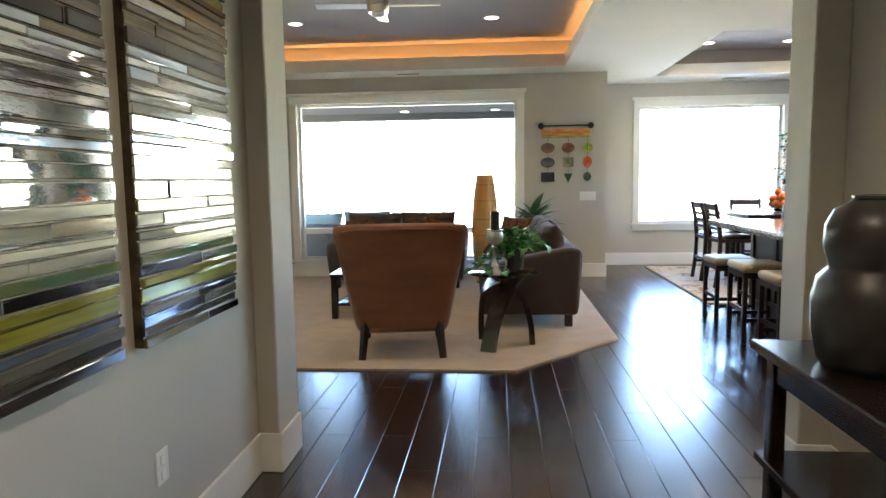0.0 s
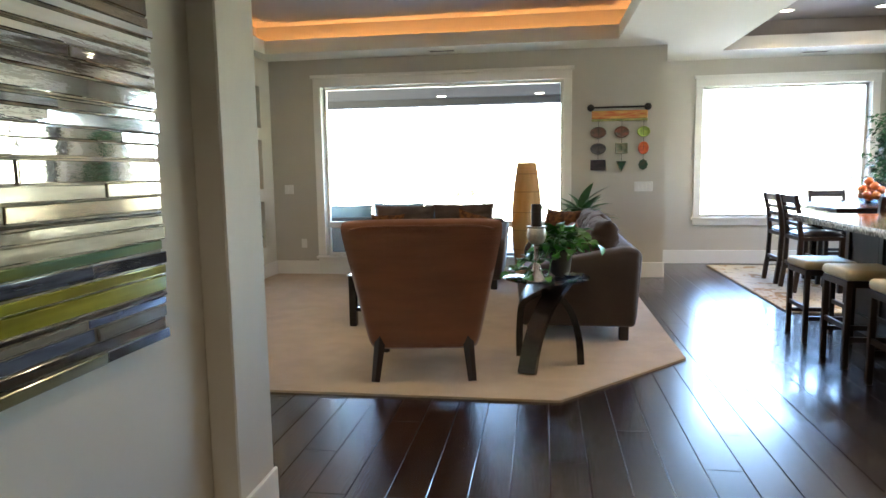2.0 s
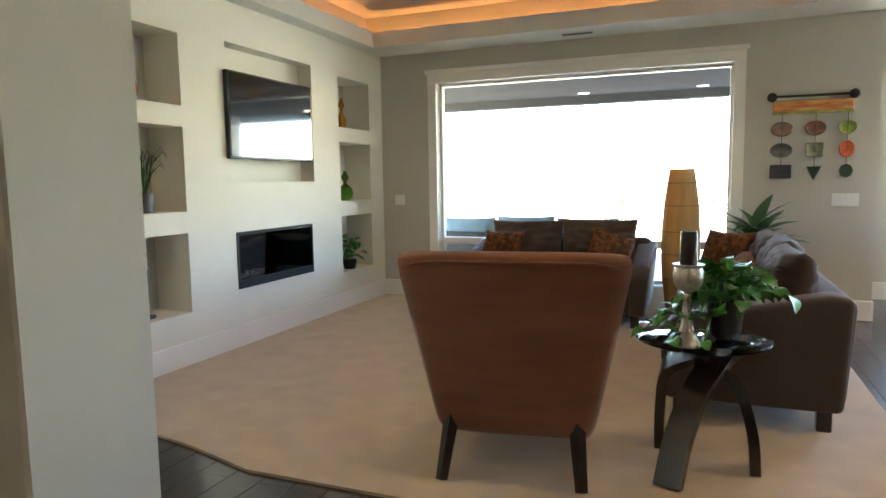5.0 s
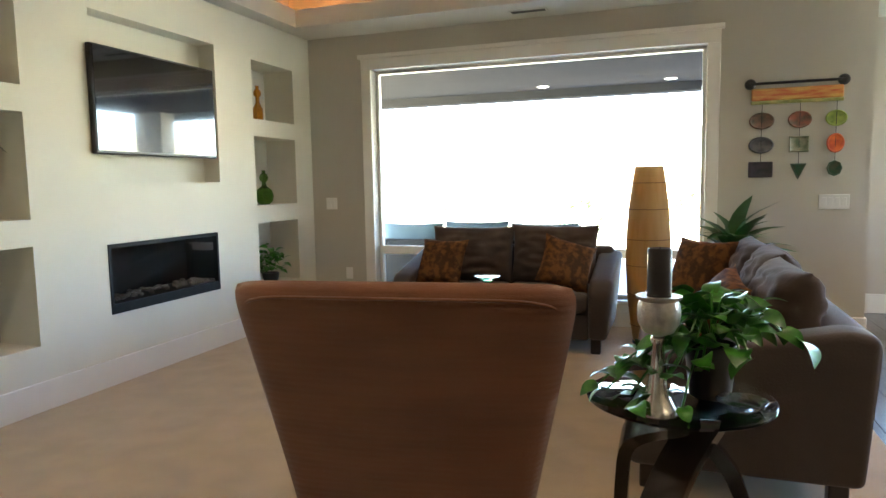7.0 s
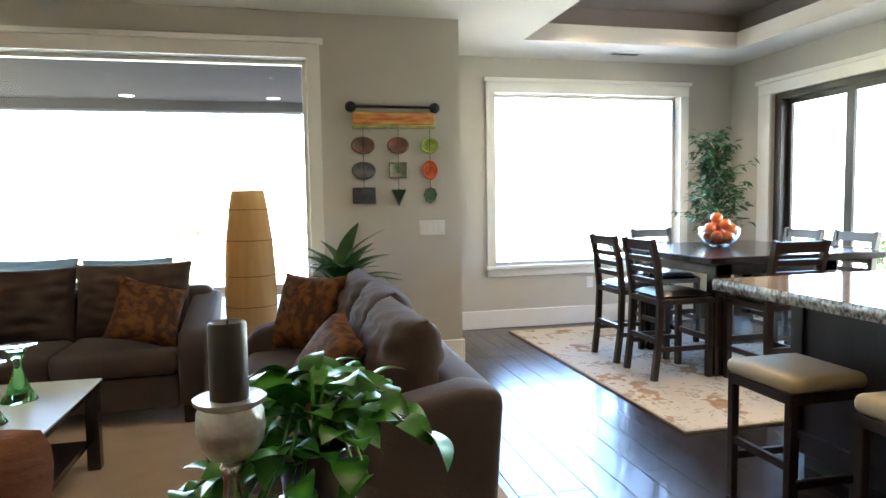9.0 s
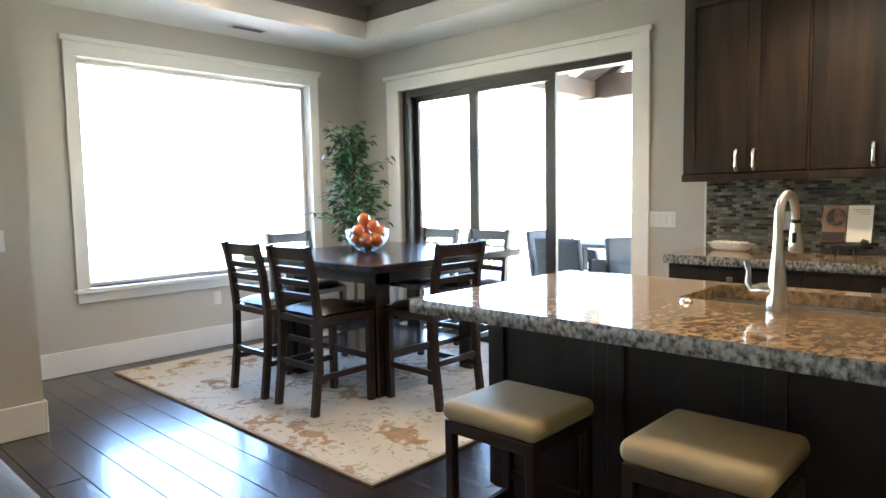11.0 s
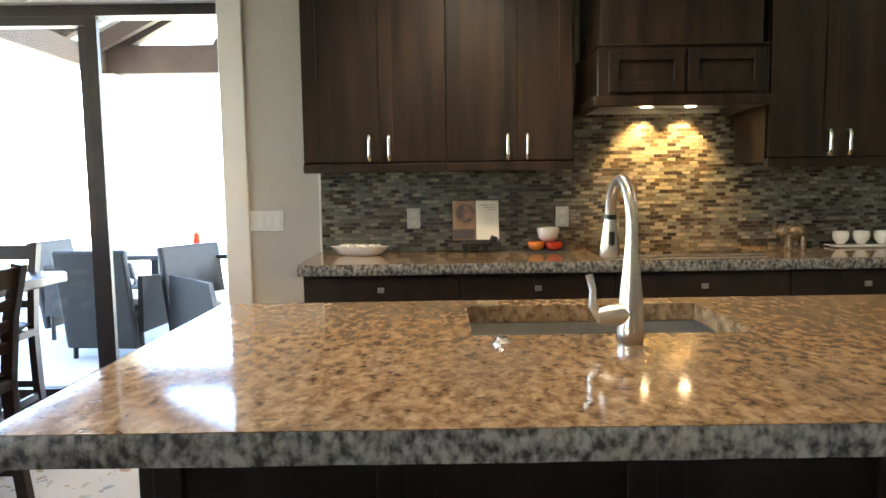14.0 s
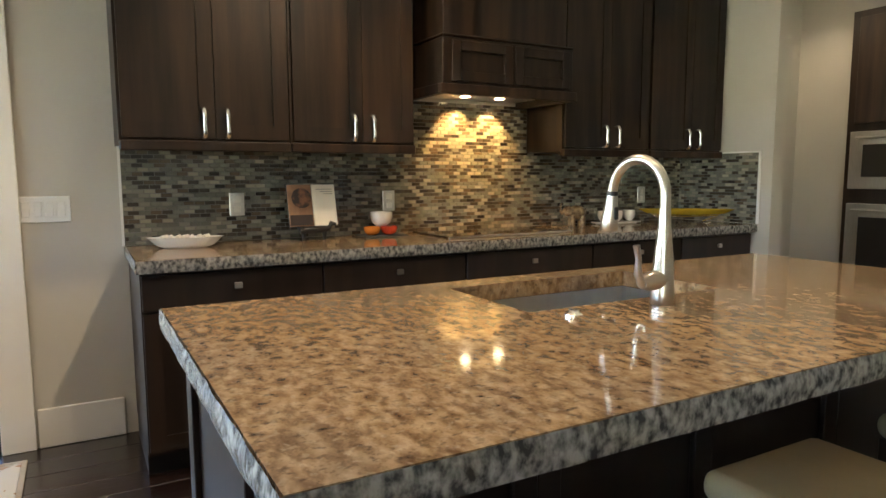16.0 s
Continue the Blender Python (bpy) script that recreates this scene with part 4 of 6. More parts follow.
for x, y in ((-2.07, 7.18), (0.08, 7.2), (-2.07, 4.55), (0.08, 4.55)):
    downlight(x, y, CEIL_TOP, 1.0)
for x, y in ((2.89, 7.71), (2.89, 8.95), (3.90, 8.95), (3.90, 7.71)):
    downlight(x, y, CEIL_TOP, 1.5)
for x, y in ((0.3, 0.8), (0.3, -1.6)):
    downlight(x, y, CZ, 1.7, 140)
for x, y, w in ((2.5, 3.3, 1.3), (3.75, 3.3, 0.4), (2.6, 5.6, 2.4), (3.75, 5.6, 3.0), (4.6, 1.9, 0.7)):
    downlight(x, y, CZ, w, 140)


def vent(x, y, along_x=True):
    v = thing("ceiling_vent", "small slotted white ceiling vent", "vent", m=pose(x, y, CZ, 0, 0, 0 if along_x else 90))
    part("frame", boxes((-0.16, 0.16, -0.06, -0.045, -0.008, 0), (-0.16, 0.16, 0.045, 0.06, -0.008, 0), (-0.16, -0.145, -0.045, 0.045, -0.008, 0), (0.145, 0.16, -0.045, 0.045, -0.008, 0)), M_CEIL, v)
    for k in range(5):
        part("slat", moved(boxes((-0.145, 0.145, -0.007, 0.007, -0.003, -0.001)), pose(0, -0.034 + 0.017 * k, -0.002)), M_BRONZE, v)


vent(-1.02, 8.58)
vent(3.5, 9.72)

# ---- dining nook ----
def rug_material():
    m = mat("floral_rug", (0.52, 0.47, 0.38), 0.95, bump=0.7, bscale=240)
    n, l = m.node_tree.nodes, m.node_tree.links
    b = n["Principled BSDF"]
    tc = n.new("ShaderNodeTexCoord")

    def layer(scale, cut, soft, color, under, wave=0.35, off=0.0):
        mp = n.new("ShaderNodeMapping")
        mp.inputs["Location"].default_value = (off, off * 1.7, 0)
        l.new(tc.outputs["Object"], mp.inputs["Vector"])
        nz = n.new("ShaderNodeTexNoise")
        nz.inputs["Scale"].default_value, nz.inputs["Detail"].default_value = 9, 3
        l.new(mp.outputs[0], nz.inputs["Vector"])
        mx = n.new("ShaderNodeVectorMath")
        mx.operation = "MULTIPLY_ADD"
        mx.inputs[1].default_value = (wave,) * 3
        l.new(nz.outputs["Color"], mx.inputs[0]), l.new(mp.outputs[0], mx.inputs[2])
        v = n.new("ShaderNodeTexVoronoi")
        v.inputs["Scale"].default_value = scale
        l.new(mx.outputs[0], v.inputs["Vector"])
        r = n.new("ShaderNodeMapRange")
        r.inputs["From Min"].default_value, r.inputs["From Max"].default_value = cut + soft, cut
        l.new(v.outputs["Distance"], r.inputs["Value"])
        mix = n.new("ShaderNodeMix")
        mix.data_type = "RGBA"
        l.new(r.outputs[0], mix.inputs["Factor"])
        if isinstance(under, tuple):
            mix.inputs[6].default_value = (*under, 1)
        else:
            l.new(under, mix.inputs[6])
        mix.inputs[7].default_value = (*color, 1)
        return mix.outputs[2]
    c = layer(5.5, 0.24, 0.05, (0.40, 0.36, 0.27), (0.55, 0.50, 0.41), 0.5)
    c = layer(3.1, 0.30, 0.03, (0.36, 0.22, 0.12), c, 0.55, 3.1)
    c = layer(3.1, 0.14, 0.03, (0.25, 0.20, 0.10), c, 0.55, 3.1)
    c = layer(4.3, 0.17, 0.03, (0.30, 0.29, 0.27), c, 0.6, 7.7)
    c = layer(7.5, 0.12, 0.03, (0.33, 0.25, 0.10), c, 0.5, 1.3)
    l.new(c, b.inputs["Base Color"])
    return m


rug = thing("area_rug", "cream floral area rug under the dining table", "rug", m=pose(3.57, 8.36, 0.001))
part("woven_field", boxes((-1.23, 1.23, -1.46, 1.46, 0, 0.011), bevel=0.003), rug_material(), rug)
M_RUGEDGE = mat("rug_binding", (0.40, 0.33, 0.23), 0.9, grain=0.2, scale=20, bump=0.4)
part("binding", boxes((-1.25, -1.23, -1.48, 1.48, 0, 0.012), (1.23, 1.25, -1.48, 1.48, 0, 0.012), (-1.23, 1.23, -1.48, -1.46, 0, 0.012), (-1.23, 1.23, 1.46, 1.48, 0, 0.012)), M_RUGEDGE, rug)

RZ = 0.013
TABH = 0.88
tb = thing("dining_table", "dark brown square counter-height dining table", "dining table", m=pose(3.68, 8.30, RZ))
part("tabletop", boxes((-0.72, 0.72, -0.72, 0.72, TABH - 0.05, TABH), bevel=0.006), M_TABLEWOOD, tb)
part("apron", boxes((-0.52, 0.52, -0.50, -0.47, TABH - 0.15, TABH - 0.05), (-0.52, 0.52, 0.47, 0.50, TABH - 0.15, TABH - 0.05), (-0.52, -0.49, -0.47, 0.47, TABH - 0.15, TABH - 0.05), (0.49, 0.52, -0.47, 0.47, TABH - 0.15, TABH - 0.05)), M_TABLEWOOD, tb)
for sx in (-1, 1):
    for sy in (-1, 1):
        part("leg", boxes((sx * 0.45 - 0.06, sx * 0.45 + 0.06, sy * 0.44 - 0.06, sy * 0.44 + 0.06, 0, TABH - 0.05), bevel=0.006), M_TABLEWOOD, tb)
part("lower_shelf", boxes((-0.40, 0.40, -0.40, 0.40, 0.20, 0.24), bevel=0.004), M_TABLEWOOD, tb)

M_LEATHER = mat("black_leather", (0.018, 0.014, 0.014), 0.33, grain=0.2, scale=14, bump=0.2, bscale=90)


def dining_chair(m):
    """Ladder-back chair, front towards +y, back legs on y = 0."""
    c = thing("dining_chair", "dark wooden ladder-back chair with black leather seat", "chair", "dining chairs", m)
    w = 0.19
    for s in (-1, 1):
        part("back_post", tube([(s * w, -0.035, 0), (s * w, 0.0, 0.28), (s * w, 0.01, 0.56), (s * w, -0.015, 0.80), (s * w, -0.06, 1.0)], 0.02, flat=(0.042, 0.036)), M_DARKWOOD, c)
        part("leg", tube([(s * w, 0.40, 0), (s * w, 0.40, 0.56)], 0.02, flat=(0.040, 0.040)), M_DARKWOOD, c)
        part("stretcher", boxes((s * w - 0.010, s * w + 0.010, 0.0, 0.40, 0.20, 0.235)), M_DARKWOOD, c)
    part("stretcher", boxes((-w, w, 0.39, 0.41, 0.26, 0.30)), M_DARKWOOD, c)
    part("stretcher", boxes((-w, w, -0.015, 0.008, 0.26, 0.295)), M_DARKWOOD, c)
    for z, y, h in ((0.955, -0.048, 0.075), (0.855, -0.027, 0.04), (0.775, -0.010, 0.04), (0.695, 0.0, 0.04)):
        part("slat", moved(boxes((-w, w, -0.010, 0.010, -h / 2, h / 2), bevel=0.003), pose(0, y, z, 8)), M_DARKWOOD, c)
    part("seat_frame", boxes((-w - 0.02, w + 0.02, -0.01, 0.43, 0.535, 0.575), bevel=0.004), M_DARKWOOD, c)
    part("seat", moved(pillow_mesh(0.40, 0.42, 0.07, 8, edge=5), pose(0, 0.215, 0.592)), M_LEATHER, c, "black leather seat pad", smooth=60)
    return c


c0 = dining_chair(pose(2.735, 8.56, RZ, 0, 0, -90))
copy_thing(c0, pose(2.735, 8.02, RZ, 0, 0, -90))
copy_thing(c0, pose(3.435, 7.37, RZ, 0, 0, 0))
copy_thing(c0, pose(3.55, 9.26, RZ, 0, 0, 180))
copy_thing(c0, pose(4.56, 8.60, RZ, 0, 0, 90))
copy_thing(c0, pose(4.56, 8.05, RZ, 0, 0, 90))

bw = thing("fruit_bowl", "clear glass bowl on the dining table", "bowl", m=pose(3.64, 8.42, RZ + TABH + 0.001))
part("bowl", lathe([(0.06, 0), (0.065, 0.006), (0.12, 0.04), (0.155, 0.10), (0.160, 0.16), (0.156, 0.16), (0.150, 0.10), (0.115, 0.045), (0.05, 0.012)], 40), M_GLASS, bw, smooth=60)
M_ORANGE = mat("orange_glass_ball", (0.62, 0.13, 0.03), 0.18, second=(0.75, 0.26, 0.06), scale=5, per_object=0.3, coat=0.6)
spots = [(0.0, 0.0, 0.055), (0.075, 0.03, 0.085), (-0.07, 0.04, 0.085), (0.02, -0.08, 0.085), (-0.06, -0.05, 0.09), (0.05, 0.085, 0.115), (0.085, -0.045, 0.14), (-0.085, 0.0, 0.155), (0.0, 0.05, 0.165), (0.02, -0.04, 0.185), (-0.02, 0.01, 0.235)]
om = None
for dx, dy, dz in spots:
    if om is None:
        om = mesh_of("orange", lathe([(0.004, -0.046), (0.024, -0.040), (0.042, -0.02), (0.047, 0.0), (0.042, 0.02), (0.024, 0.039), (0.008, 0.043), (0.003, 0.041)], 20), M_ORANGE, 70)
    o = new("ornamental_orange", om)
    o.matrix_world = pose(3.64 + dx, 8.42 + dy, RZ + TABH + 0.001 + dz, dx * 500, dy * 400, 0)
    tagged(o, "shiny orange ball piled in the glass bowl", "fruit", "oranges in the bowl")

# ficus in the nook corner
fc = thing("ficus_tree", "slender green ficus in the dining nook corner", "plant", m=pose(4.28, 9.36, 0.001))
part("pot", lathe([(0.13, 0), (0.14, 0.02), (0.17, 0.30), (0.175, 0.33), (0.155, 0.33), (0.14, 0.25)], 28), M_POT, fc, smooth=40)
part("soil", lathe([(0.01, 0.28), (0.15, 0.285)], 20), M_SOIL, fc)
tr, lv = bmesh.new(), bmesh.new()
rnd = random.Random(11)
tube([(0, 0, 0.27), (0.015, 0.01, 0.7), (-0.01, 0.02, 1.1), (0.01, 0.0, 1.5), (0.0, 0.01, 1.85)], [0.018, 0.015, 0.012, 0.009, 0.004], 8, tr)


def small_leaf(bm, p, yaw, pitch, size):
    q = Matrix.LocRotScale(p, Euler((rnd.uniform(-0.6, 0.6), -radians(pitch), radians(yaw)), "XYZ"), (size, size, size))
    rows = [((0, 0, 0),), ((0.35, -0.24, 0.02), (0.38, 0, -0.03), (0.35, 0.24, 0.02)), ((0.72, -0.17, -0.03), (0.74, 0, -0.08), (0.72, 0.17, -0.03)), ((1.05, 0, -0.16),)]
    vs = [[bm.verts.new(q @ Vector(c)) for c in r] for r in rows]
    for j in (0, 1):
        bm.faces.new((vs[0][0], vs[1][j], vs[1][j + 1]))
        bm.faces.new((vs[1][j], vs[2][j], vs[2][j + 1], vs[1][j + 1]))
        bm.faces.new((vs[2][j], vs[3][0], vs[2][j + 1]))


for k in range(80):
    z0 = rnd.uniform(0.85, 1.8)
    a = rnd.uniform(0, 360)
    ca, sa = math.cos(radians(a)), math.sin(radians(a))
    reach = rnd.uniform(0.12, 0.38) * (1.25 - 0.55 * (z0 - 0.85)) * (0.75 if ca > 0.3 or sa > 0.3 else 1.1)
    pts = [Vector((ca * reach * t, sa * reach * t, z0 + 0.30 * t - 0.16 * t * t)) for t in (0, 0.4, 0.7, 1.0)]
    tube(pts, [0.006, 0.004, 0.003, 0.002], 5, tr)
    for j in range(15):
        t = rnd.uniform(0.25, 1.05)
        p = pts[0].lerp(pts[3], t) + Vector((rnd.uniform(-0.03, 0.03), rnd.uniform(-0.03, 0.03), rnd.uniform(-0.03, 0.05)))
        small_leaf(lv, p, a + rnd.uniform(-90, 90), rnd.uniform(-45, 25), rnd.uniform(0.055, 0.09))
part("trunk", tr, M_BARK, fc, smooth=60)
part("foliage", lv, M_FICUS, fc, "small glossy green leaves")

# ---- kitchen ----
def granite():
    m = mat("brown_granite", (0.40, 0.28, 0.18), 0.08, spec=0.6)
    n, l = m.node_tree.nodes, m.node_tree.links
    b = n["Principled BSDF"]
    tc = n.new("ShaderNodeTexCoord")

    def noisy(scale, detail, stretch=(1, 1, 1), dist=0.0):
        mp = n.new("ShaderNodeMapping")
        mp.inputs["Scale"].default_value = stretch
        mp.inputs["Rotation"].default_value = (0, 0, 0.7)
        l.new(tc.outputs["Object"], mp.inputs["Vector"])
        t = n.new("ShaderNodeTexNoise")
        t.inputs["Scale"].default_value, t.inputs["Detail"].default_value, t.inputs["Distortion"].default_value = scale, detail, dist
        l.new(mp.outputs[0], t.inputs["Vector"])
        return t.outputs["Fac"]

    def ramp(src, stops):
        r = n.new("ShaderNodeValToRGB")
        while len(r.color_ramp.elements) < len(stops):
            r.color_ramp.elements.new(0.5)
        for e, (p, c) in zip(r.color_ramp.elements, stops):
            e.position, e.color = p, (*c, 1)
        l.new(src, r.inputs["Fac"])
        return r.outputs[0]
    def over(under, src, color):
        mx = n.new("ShaderNodeMix")
        mx.data_type = "RGBA"
        l.new(src, mx.inputs["Factor"]), l.new(under, mx.inputs[6])
        mx.inputs[7].default_value = (*color, 1)
        return mx.outputs[2]
    c = ramp(noisy(25, 10, (1, 1.5, 1), 0.25), [(0.30, (0.150, 0.088, 0.043)), (0.44, (0.275, 0.176, 0.092)), (0.56, (0.365, 0.246, 0.138)), (0.72, (0.45, 0.330, 0.200))])
    c = over(c, ramp(noisy(2.6, 6, (1, 1.8, 1)), [(0.46, (0, 0, 0)), (0.68, (0.50, 0.50, 0.50))]), (0.165, 0.136, 0.106))
    c = over(c, ramp(noisy(30, 10, (1, 1.9, 1), 0.25), [(0.32, (0.62, 0.62, 0.62)), (0.53, (0, 0, 0))]), (0.100, 0.055, 0.028))
    c = over(c, ramp(noisy(44, 9, (1.4, 1, 1), 0.25), [(0.29, (0.75, 0.75, 0.75)), (0.43, (0, 0, 0))]), (0.038, 0.028, 0.023))
    c = over(c, ramp(noisy(60, 6, (1, 1, 1), 0.3), [(0.56, (0, 0, 0)), (0.74, (0.45, 0.45, 0.45))]), (0.50, 0.41, 0.29))
    speck = ramp(noisy(170, 3), [(0.30, (0.62, 0.60, 0.58)), (0.45, (1, 1, 1))])
    mul = n.new("ShaderNodeMix")
    mul.data_type, mul.blend_type = "RGBA", "MULTIPLY"
    mul.inputs["Factor"].default_value = 0.7
    l.new(c, mul.inputs[6]), l.new(speck, mul.inputs[7])
    l.new(mul.outputs[2], b.inputs["Base Color"])
    return m


M_GRANITE = granite()
M_GRANITE_EDGE = mat("chiselled_granite_edge", (0.34, 0.33, 0.31), 0.24, spec=0.6, second=(0.055, 0.056, 0.058), edges=(0.36, 0.64), scale=55, stretch=(1.2, 1.2, 0.9), bump=1.0, bscale=40, detail=8)

IX0, IX1, IY0, IY1, IZ = 2.175, 3.285, 4.17, 6.462, 0.914
SX0, SX1, SY0, SY1 = 2.785, 3.175, 5.01, 5.695
isl = thing("kitchen_island", "dark wooden island with brown granite top", "kitchen island", m=pose(0, 0, 0))
top = slab("z", IZ - 0.05, IZ, (IX0 + 0.004, IX1 - 0.004), (IY0 + 0.004, IY1 - 0.004), [(SX0, SX1, SY0, SY1)])
part("countertop", top, M_GRANITE, isl, "polished brown speckled granite")


def rough_edge(x0, y0, x1, y1, z0, z1, out):
    """Chiselled strip along a slab edge."""
    bm = bmesh.new()
    n = int(math.hypot(x1 - x0, y1 - y0) / 0.025)
    rows = []
    for k in range(n + 1):
        t = k / n
        ring = []
        for j in range(5):
            s = j / 4
            d = 0.004 + 0.004 * math.sin(math.pi * s) + 0.0035 * noise.noise(Vector((k * 0.31, j * 0.8, x0 * 3 + y0)))
            ring.append(bm.verts.new((x0 + (x1 - x0) * t + out[0] * d, y0 + (y1 - y0) * t + out[1] * d, z0 + (z1 - z0) * s)))
        rows.append(ring)
    for a, b in zip(rows, rows[1:]):
        for j in range(4):
            bm.faces.new((a[j], b[j], b[j + 1], a[j + 1]))
    return bm


e = 0.004
for a in ((IX0 + e, IY0, IX0 + e, IY1, (-1, 0)), (IX1 - e, IY0, IX1 - e, IY1, (1, 0)), (IX0, IY1 - e, IX1, IY1 - e, (0, 1)), (IX0, IY0 + e, IX1, IY0 + e, (0, -1))):
    part("chiselled_edge", rough_edge(a[0], a[1], a[2], a[3], IZ - 0.052, IZ - 0.0005, a[4]), M_GRANITE_EDGE, isl, "rough grey granite edge", smooth=50)
BX0, BX1, BY0, BY1 = 2.56, 3.24, 4.25, 6.40
part("body", slab("z", 0.09, IZ - 0.051, (BX0, BX1), (BY0, BY1), [(SX0 - 0.02, SX1 + 0.02, SY0 - 0.02, SY1 + 0.02)]), M_ISLAND, isl)
part("toe_kick", boxes((BX0 + 0.05, BX1 - 0.05, BY0 + 0.05, BY1 - 0.05, 0, 0.09)), M_BLACK, isl)
for k in range(4):
    ya = BY0 + 0.03 + k * (BY1 - BY0 - 0.06) / 4
    yb = ya + (BY1 - BY0 - 0.06) / 4
    part("side_panel", boxes((BX0 - 0.016, BX0, ya, ya + 0.06, 0.09, 0.86), (BX0 - 0.016, BX0, yb - 0.06, yb, 0.09, 0.86), (BX0 - 0.016, BX0, ya + 0.06, yb - 0.06, 0.80, 0.86), (BX0 - 0.016, BX0, ya + 0.06, yb - 0.06, 0.09, 0.17), bevel=0.002), M_ISLAND, isl)
part("end_panel", boxes((BX0 + 0.02, BX0 + 0.09, BY1, BY1 + 0.016, 0.09, 0.86), (BX1 - 0.09, BX1 - 0.02, BY1, BY1 + 0.016, 0.09, 0.86), (BX0 + 0.09, BX1 - 0.09, BY1, BY1 + 0.016, 0.80, 0.86), (BX0 + 0.09, BX1 - 0.09, BY1, BY1 + 0.016, 0.09, 0.17), bevel=0.002), M_ISLAND, isl)

sk = thing("sink", "stainless steel undermount sink in the island", "sink", m=pose(0, 0, 0))
t_ = 0.006
part("basin", boxes((SX0 - t_, SX0, SY0 - t_, SY1 + t_, IZ - 0.25, IZ - 0.052), (SX1, SX1 + t_, SY0 - t_, SY1 + t_, IZ - 0.25, IZ - 0.052), (SX0, SX1, SY0 - t_, SY0, IZ - 0.25, IZ - 0.052), (SX0, SX1, SY1, SY1 + t_, IZ - 0.25, IZ - 0.052), (SX0 - t_, SX1 + t_, SY0 - t_, SY1 + t_, IZ - 0.256, IZ - 0.25)), M_STAINLESS, sk)
part("divider", boxes((SX0, SX1, 5.30, 5.315, IZ - 0.25, IZ - 0.10), bevel=0.005), M_STAINLESS, sk)
part("drain", lathe([(0.05, IZ - 0.249), (0.045, IZ - 0.246), (0.01, IZ - 0.248)], 24, 2.97, 5.15), M_CHROME, sk)

fa = thing("faucet", "brushed nickel gooseneck pull-down faucet", "faucet", m=pose(2.70, 5.34, IZ))
part("body", lathe([(0.028, 0), (0.030, 0.004), (0.030, 0.03), (0.027, 0.06), (0.026, 0.10), (0.022, 0.14), (0.016, 0.20), (0.014, 0.24)], 24), M_STEEL, fa, smooth=60)
arc = [(0, 0, 0.22)] + [(0.093 - 0.093 * math.cos(a), 0, 0.275 + 0.093 * math.sin(a)) for a in [math.pi * k / 16 for k in range(17)]]
part("spout", tube(arc, 0.0135, 14), M_STEEL, fa, smooth=60)
part("collar", tube([(0.186, 0, 0.283), (0.187, 0, 0.271)], 0.0155, 16), M_BLACK, fa, smooth=50)
part("spray_head", tube([(0.187, 0, 0.272), (0.189, 0, 0.25), (0.195, 0, 0.20), (0.196, 0, 0.178), (0.196, 0, 0.172)], [0.0145, 0.017, 0.023, 0.024, 0.020], 16), M_STEEL, fa, smooth=60)
part("spray_button", boxes((0.166, 0.174, -0.007, 0.007, 0.205, 0.240), bevel=0.003), M_BLACK, fa)
part("lever_joint", tube([(0, 0.0, 0.065), (0, 0.05, 0.062), (0, 0.075, 0.06)], [0.026, 0.024, 0.016], 16), M_STEEL, fa, smooth=60)
part("lever", tube([(0, 0.068, 0.055), (0, 0.088, 0.085), (0, 0.086, 0.12), (0, 0.095, 0.155)], [0.012, 0.010, 0.008, 0.009], 12), M_STEEL, fa, smooth=60)
bt = thing("sink_button", "small chrome air switch on the island top", "button", m=pose(2.70, 5.63, IZ))
part("cap", lathe([(0.022, 0), (0.022, 0.006), (0.014, 0.010), (0.012, 0.016), (0.004, 0.017)], 20), M_CHROME, bt, smooth=50)

# counter stools
M_TAN = mat("tan_leather", (0.46, 0.36, 0.20), 0.5, grain=0.12, scale=6, bump=0.15, bscale=120)


def stool(m):
    s_ = thing("counter_stool", "dark wooden counter stool with padded tan seat", "stool", "stools at the island", m)
    for sx in (-1, 1):
        for sy in (-1, 1):
            part("leg", boxes((sx * 0.155 - 0.017, sx * 0.155 + 0.017, sy * 0.165 - 0.017, sy * 0.165 + 0.017, 0, 0.515), bevel=0.003), M_DARKWOOD, s_)
    for sy in (-1, 1):
        part("stretcher", boxes((-0.138, 0.138, sy * 0.165 - 0.010, sy * 0.165 + 0.010, 0.16, 0.19)), M_DARKWOOD, s_)
        part("stretcher", boxes((sy * 0.155 - 0.010, sy * 0.155 + 0.010, -0.148, 0.148, 0.23, 0.26)), M_DARKWOOD, s_)
    part("seat_frame", boxes((-0.172, 0.172, -0.182, 0.182, 0.48, 0.52), bevel=0.003), M_DARKWOOD, s_)
    part("seat", moved(boxes((-0.182, 0.182, -0.192, 0.192, -0.03, 0.032), bevel=0.028, seg=4), pose(0, 0, 0.549)), M_TAN, s_, "padded tan leather seat", smooth=50)
    return s_


TALL = Matrix.Diagonal((1, 1, 1.05, 1))
s0 = stool(pose(2.225, 6.00, 0.001) @ TALL)
copy_thing(s0, pose(2.225, 5.35, 0.001) @ TALL)
copy_thing(s0, pose(2.225, 4.70, 0.001) @ TALL)

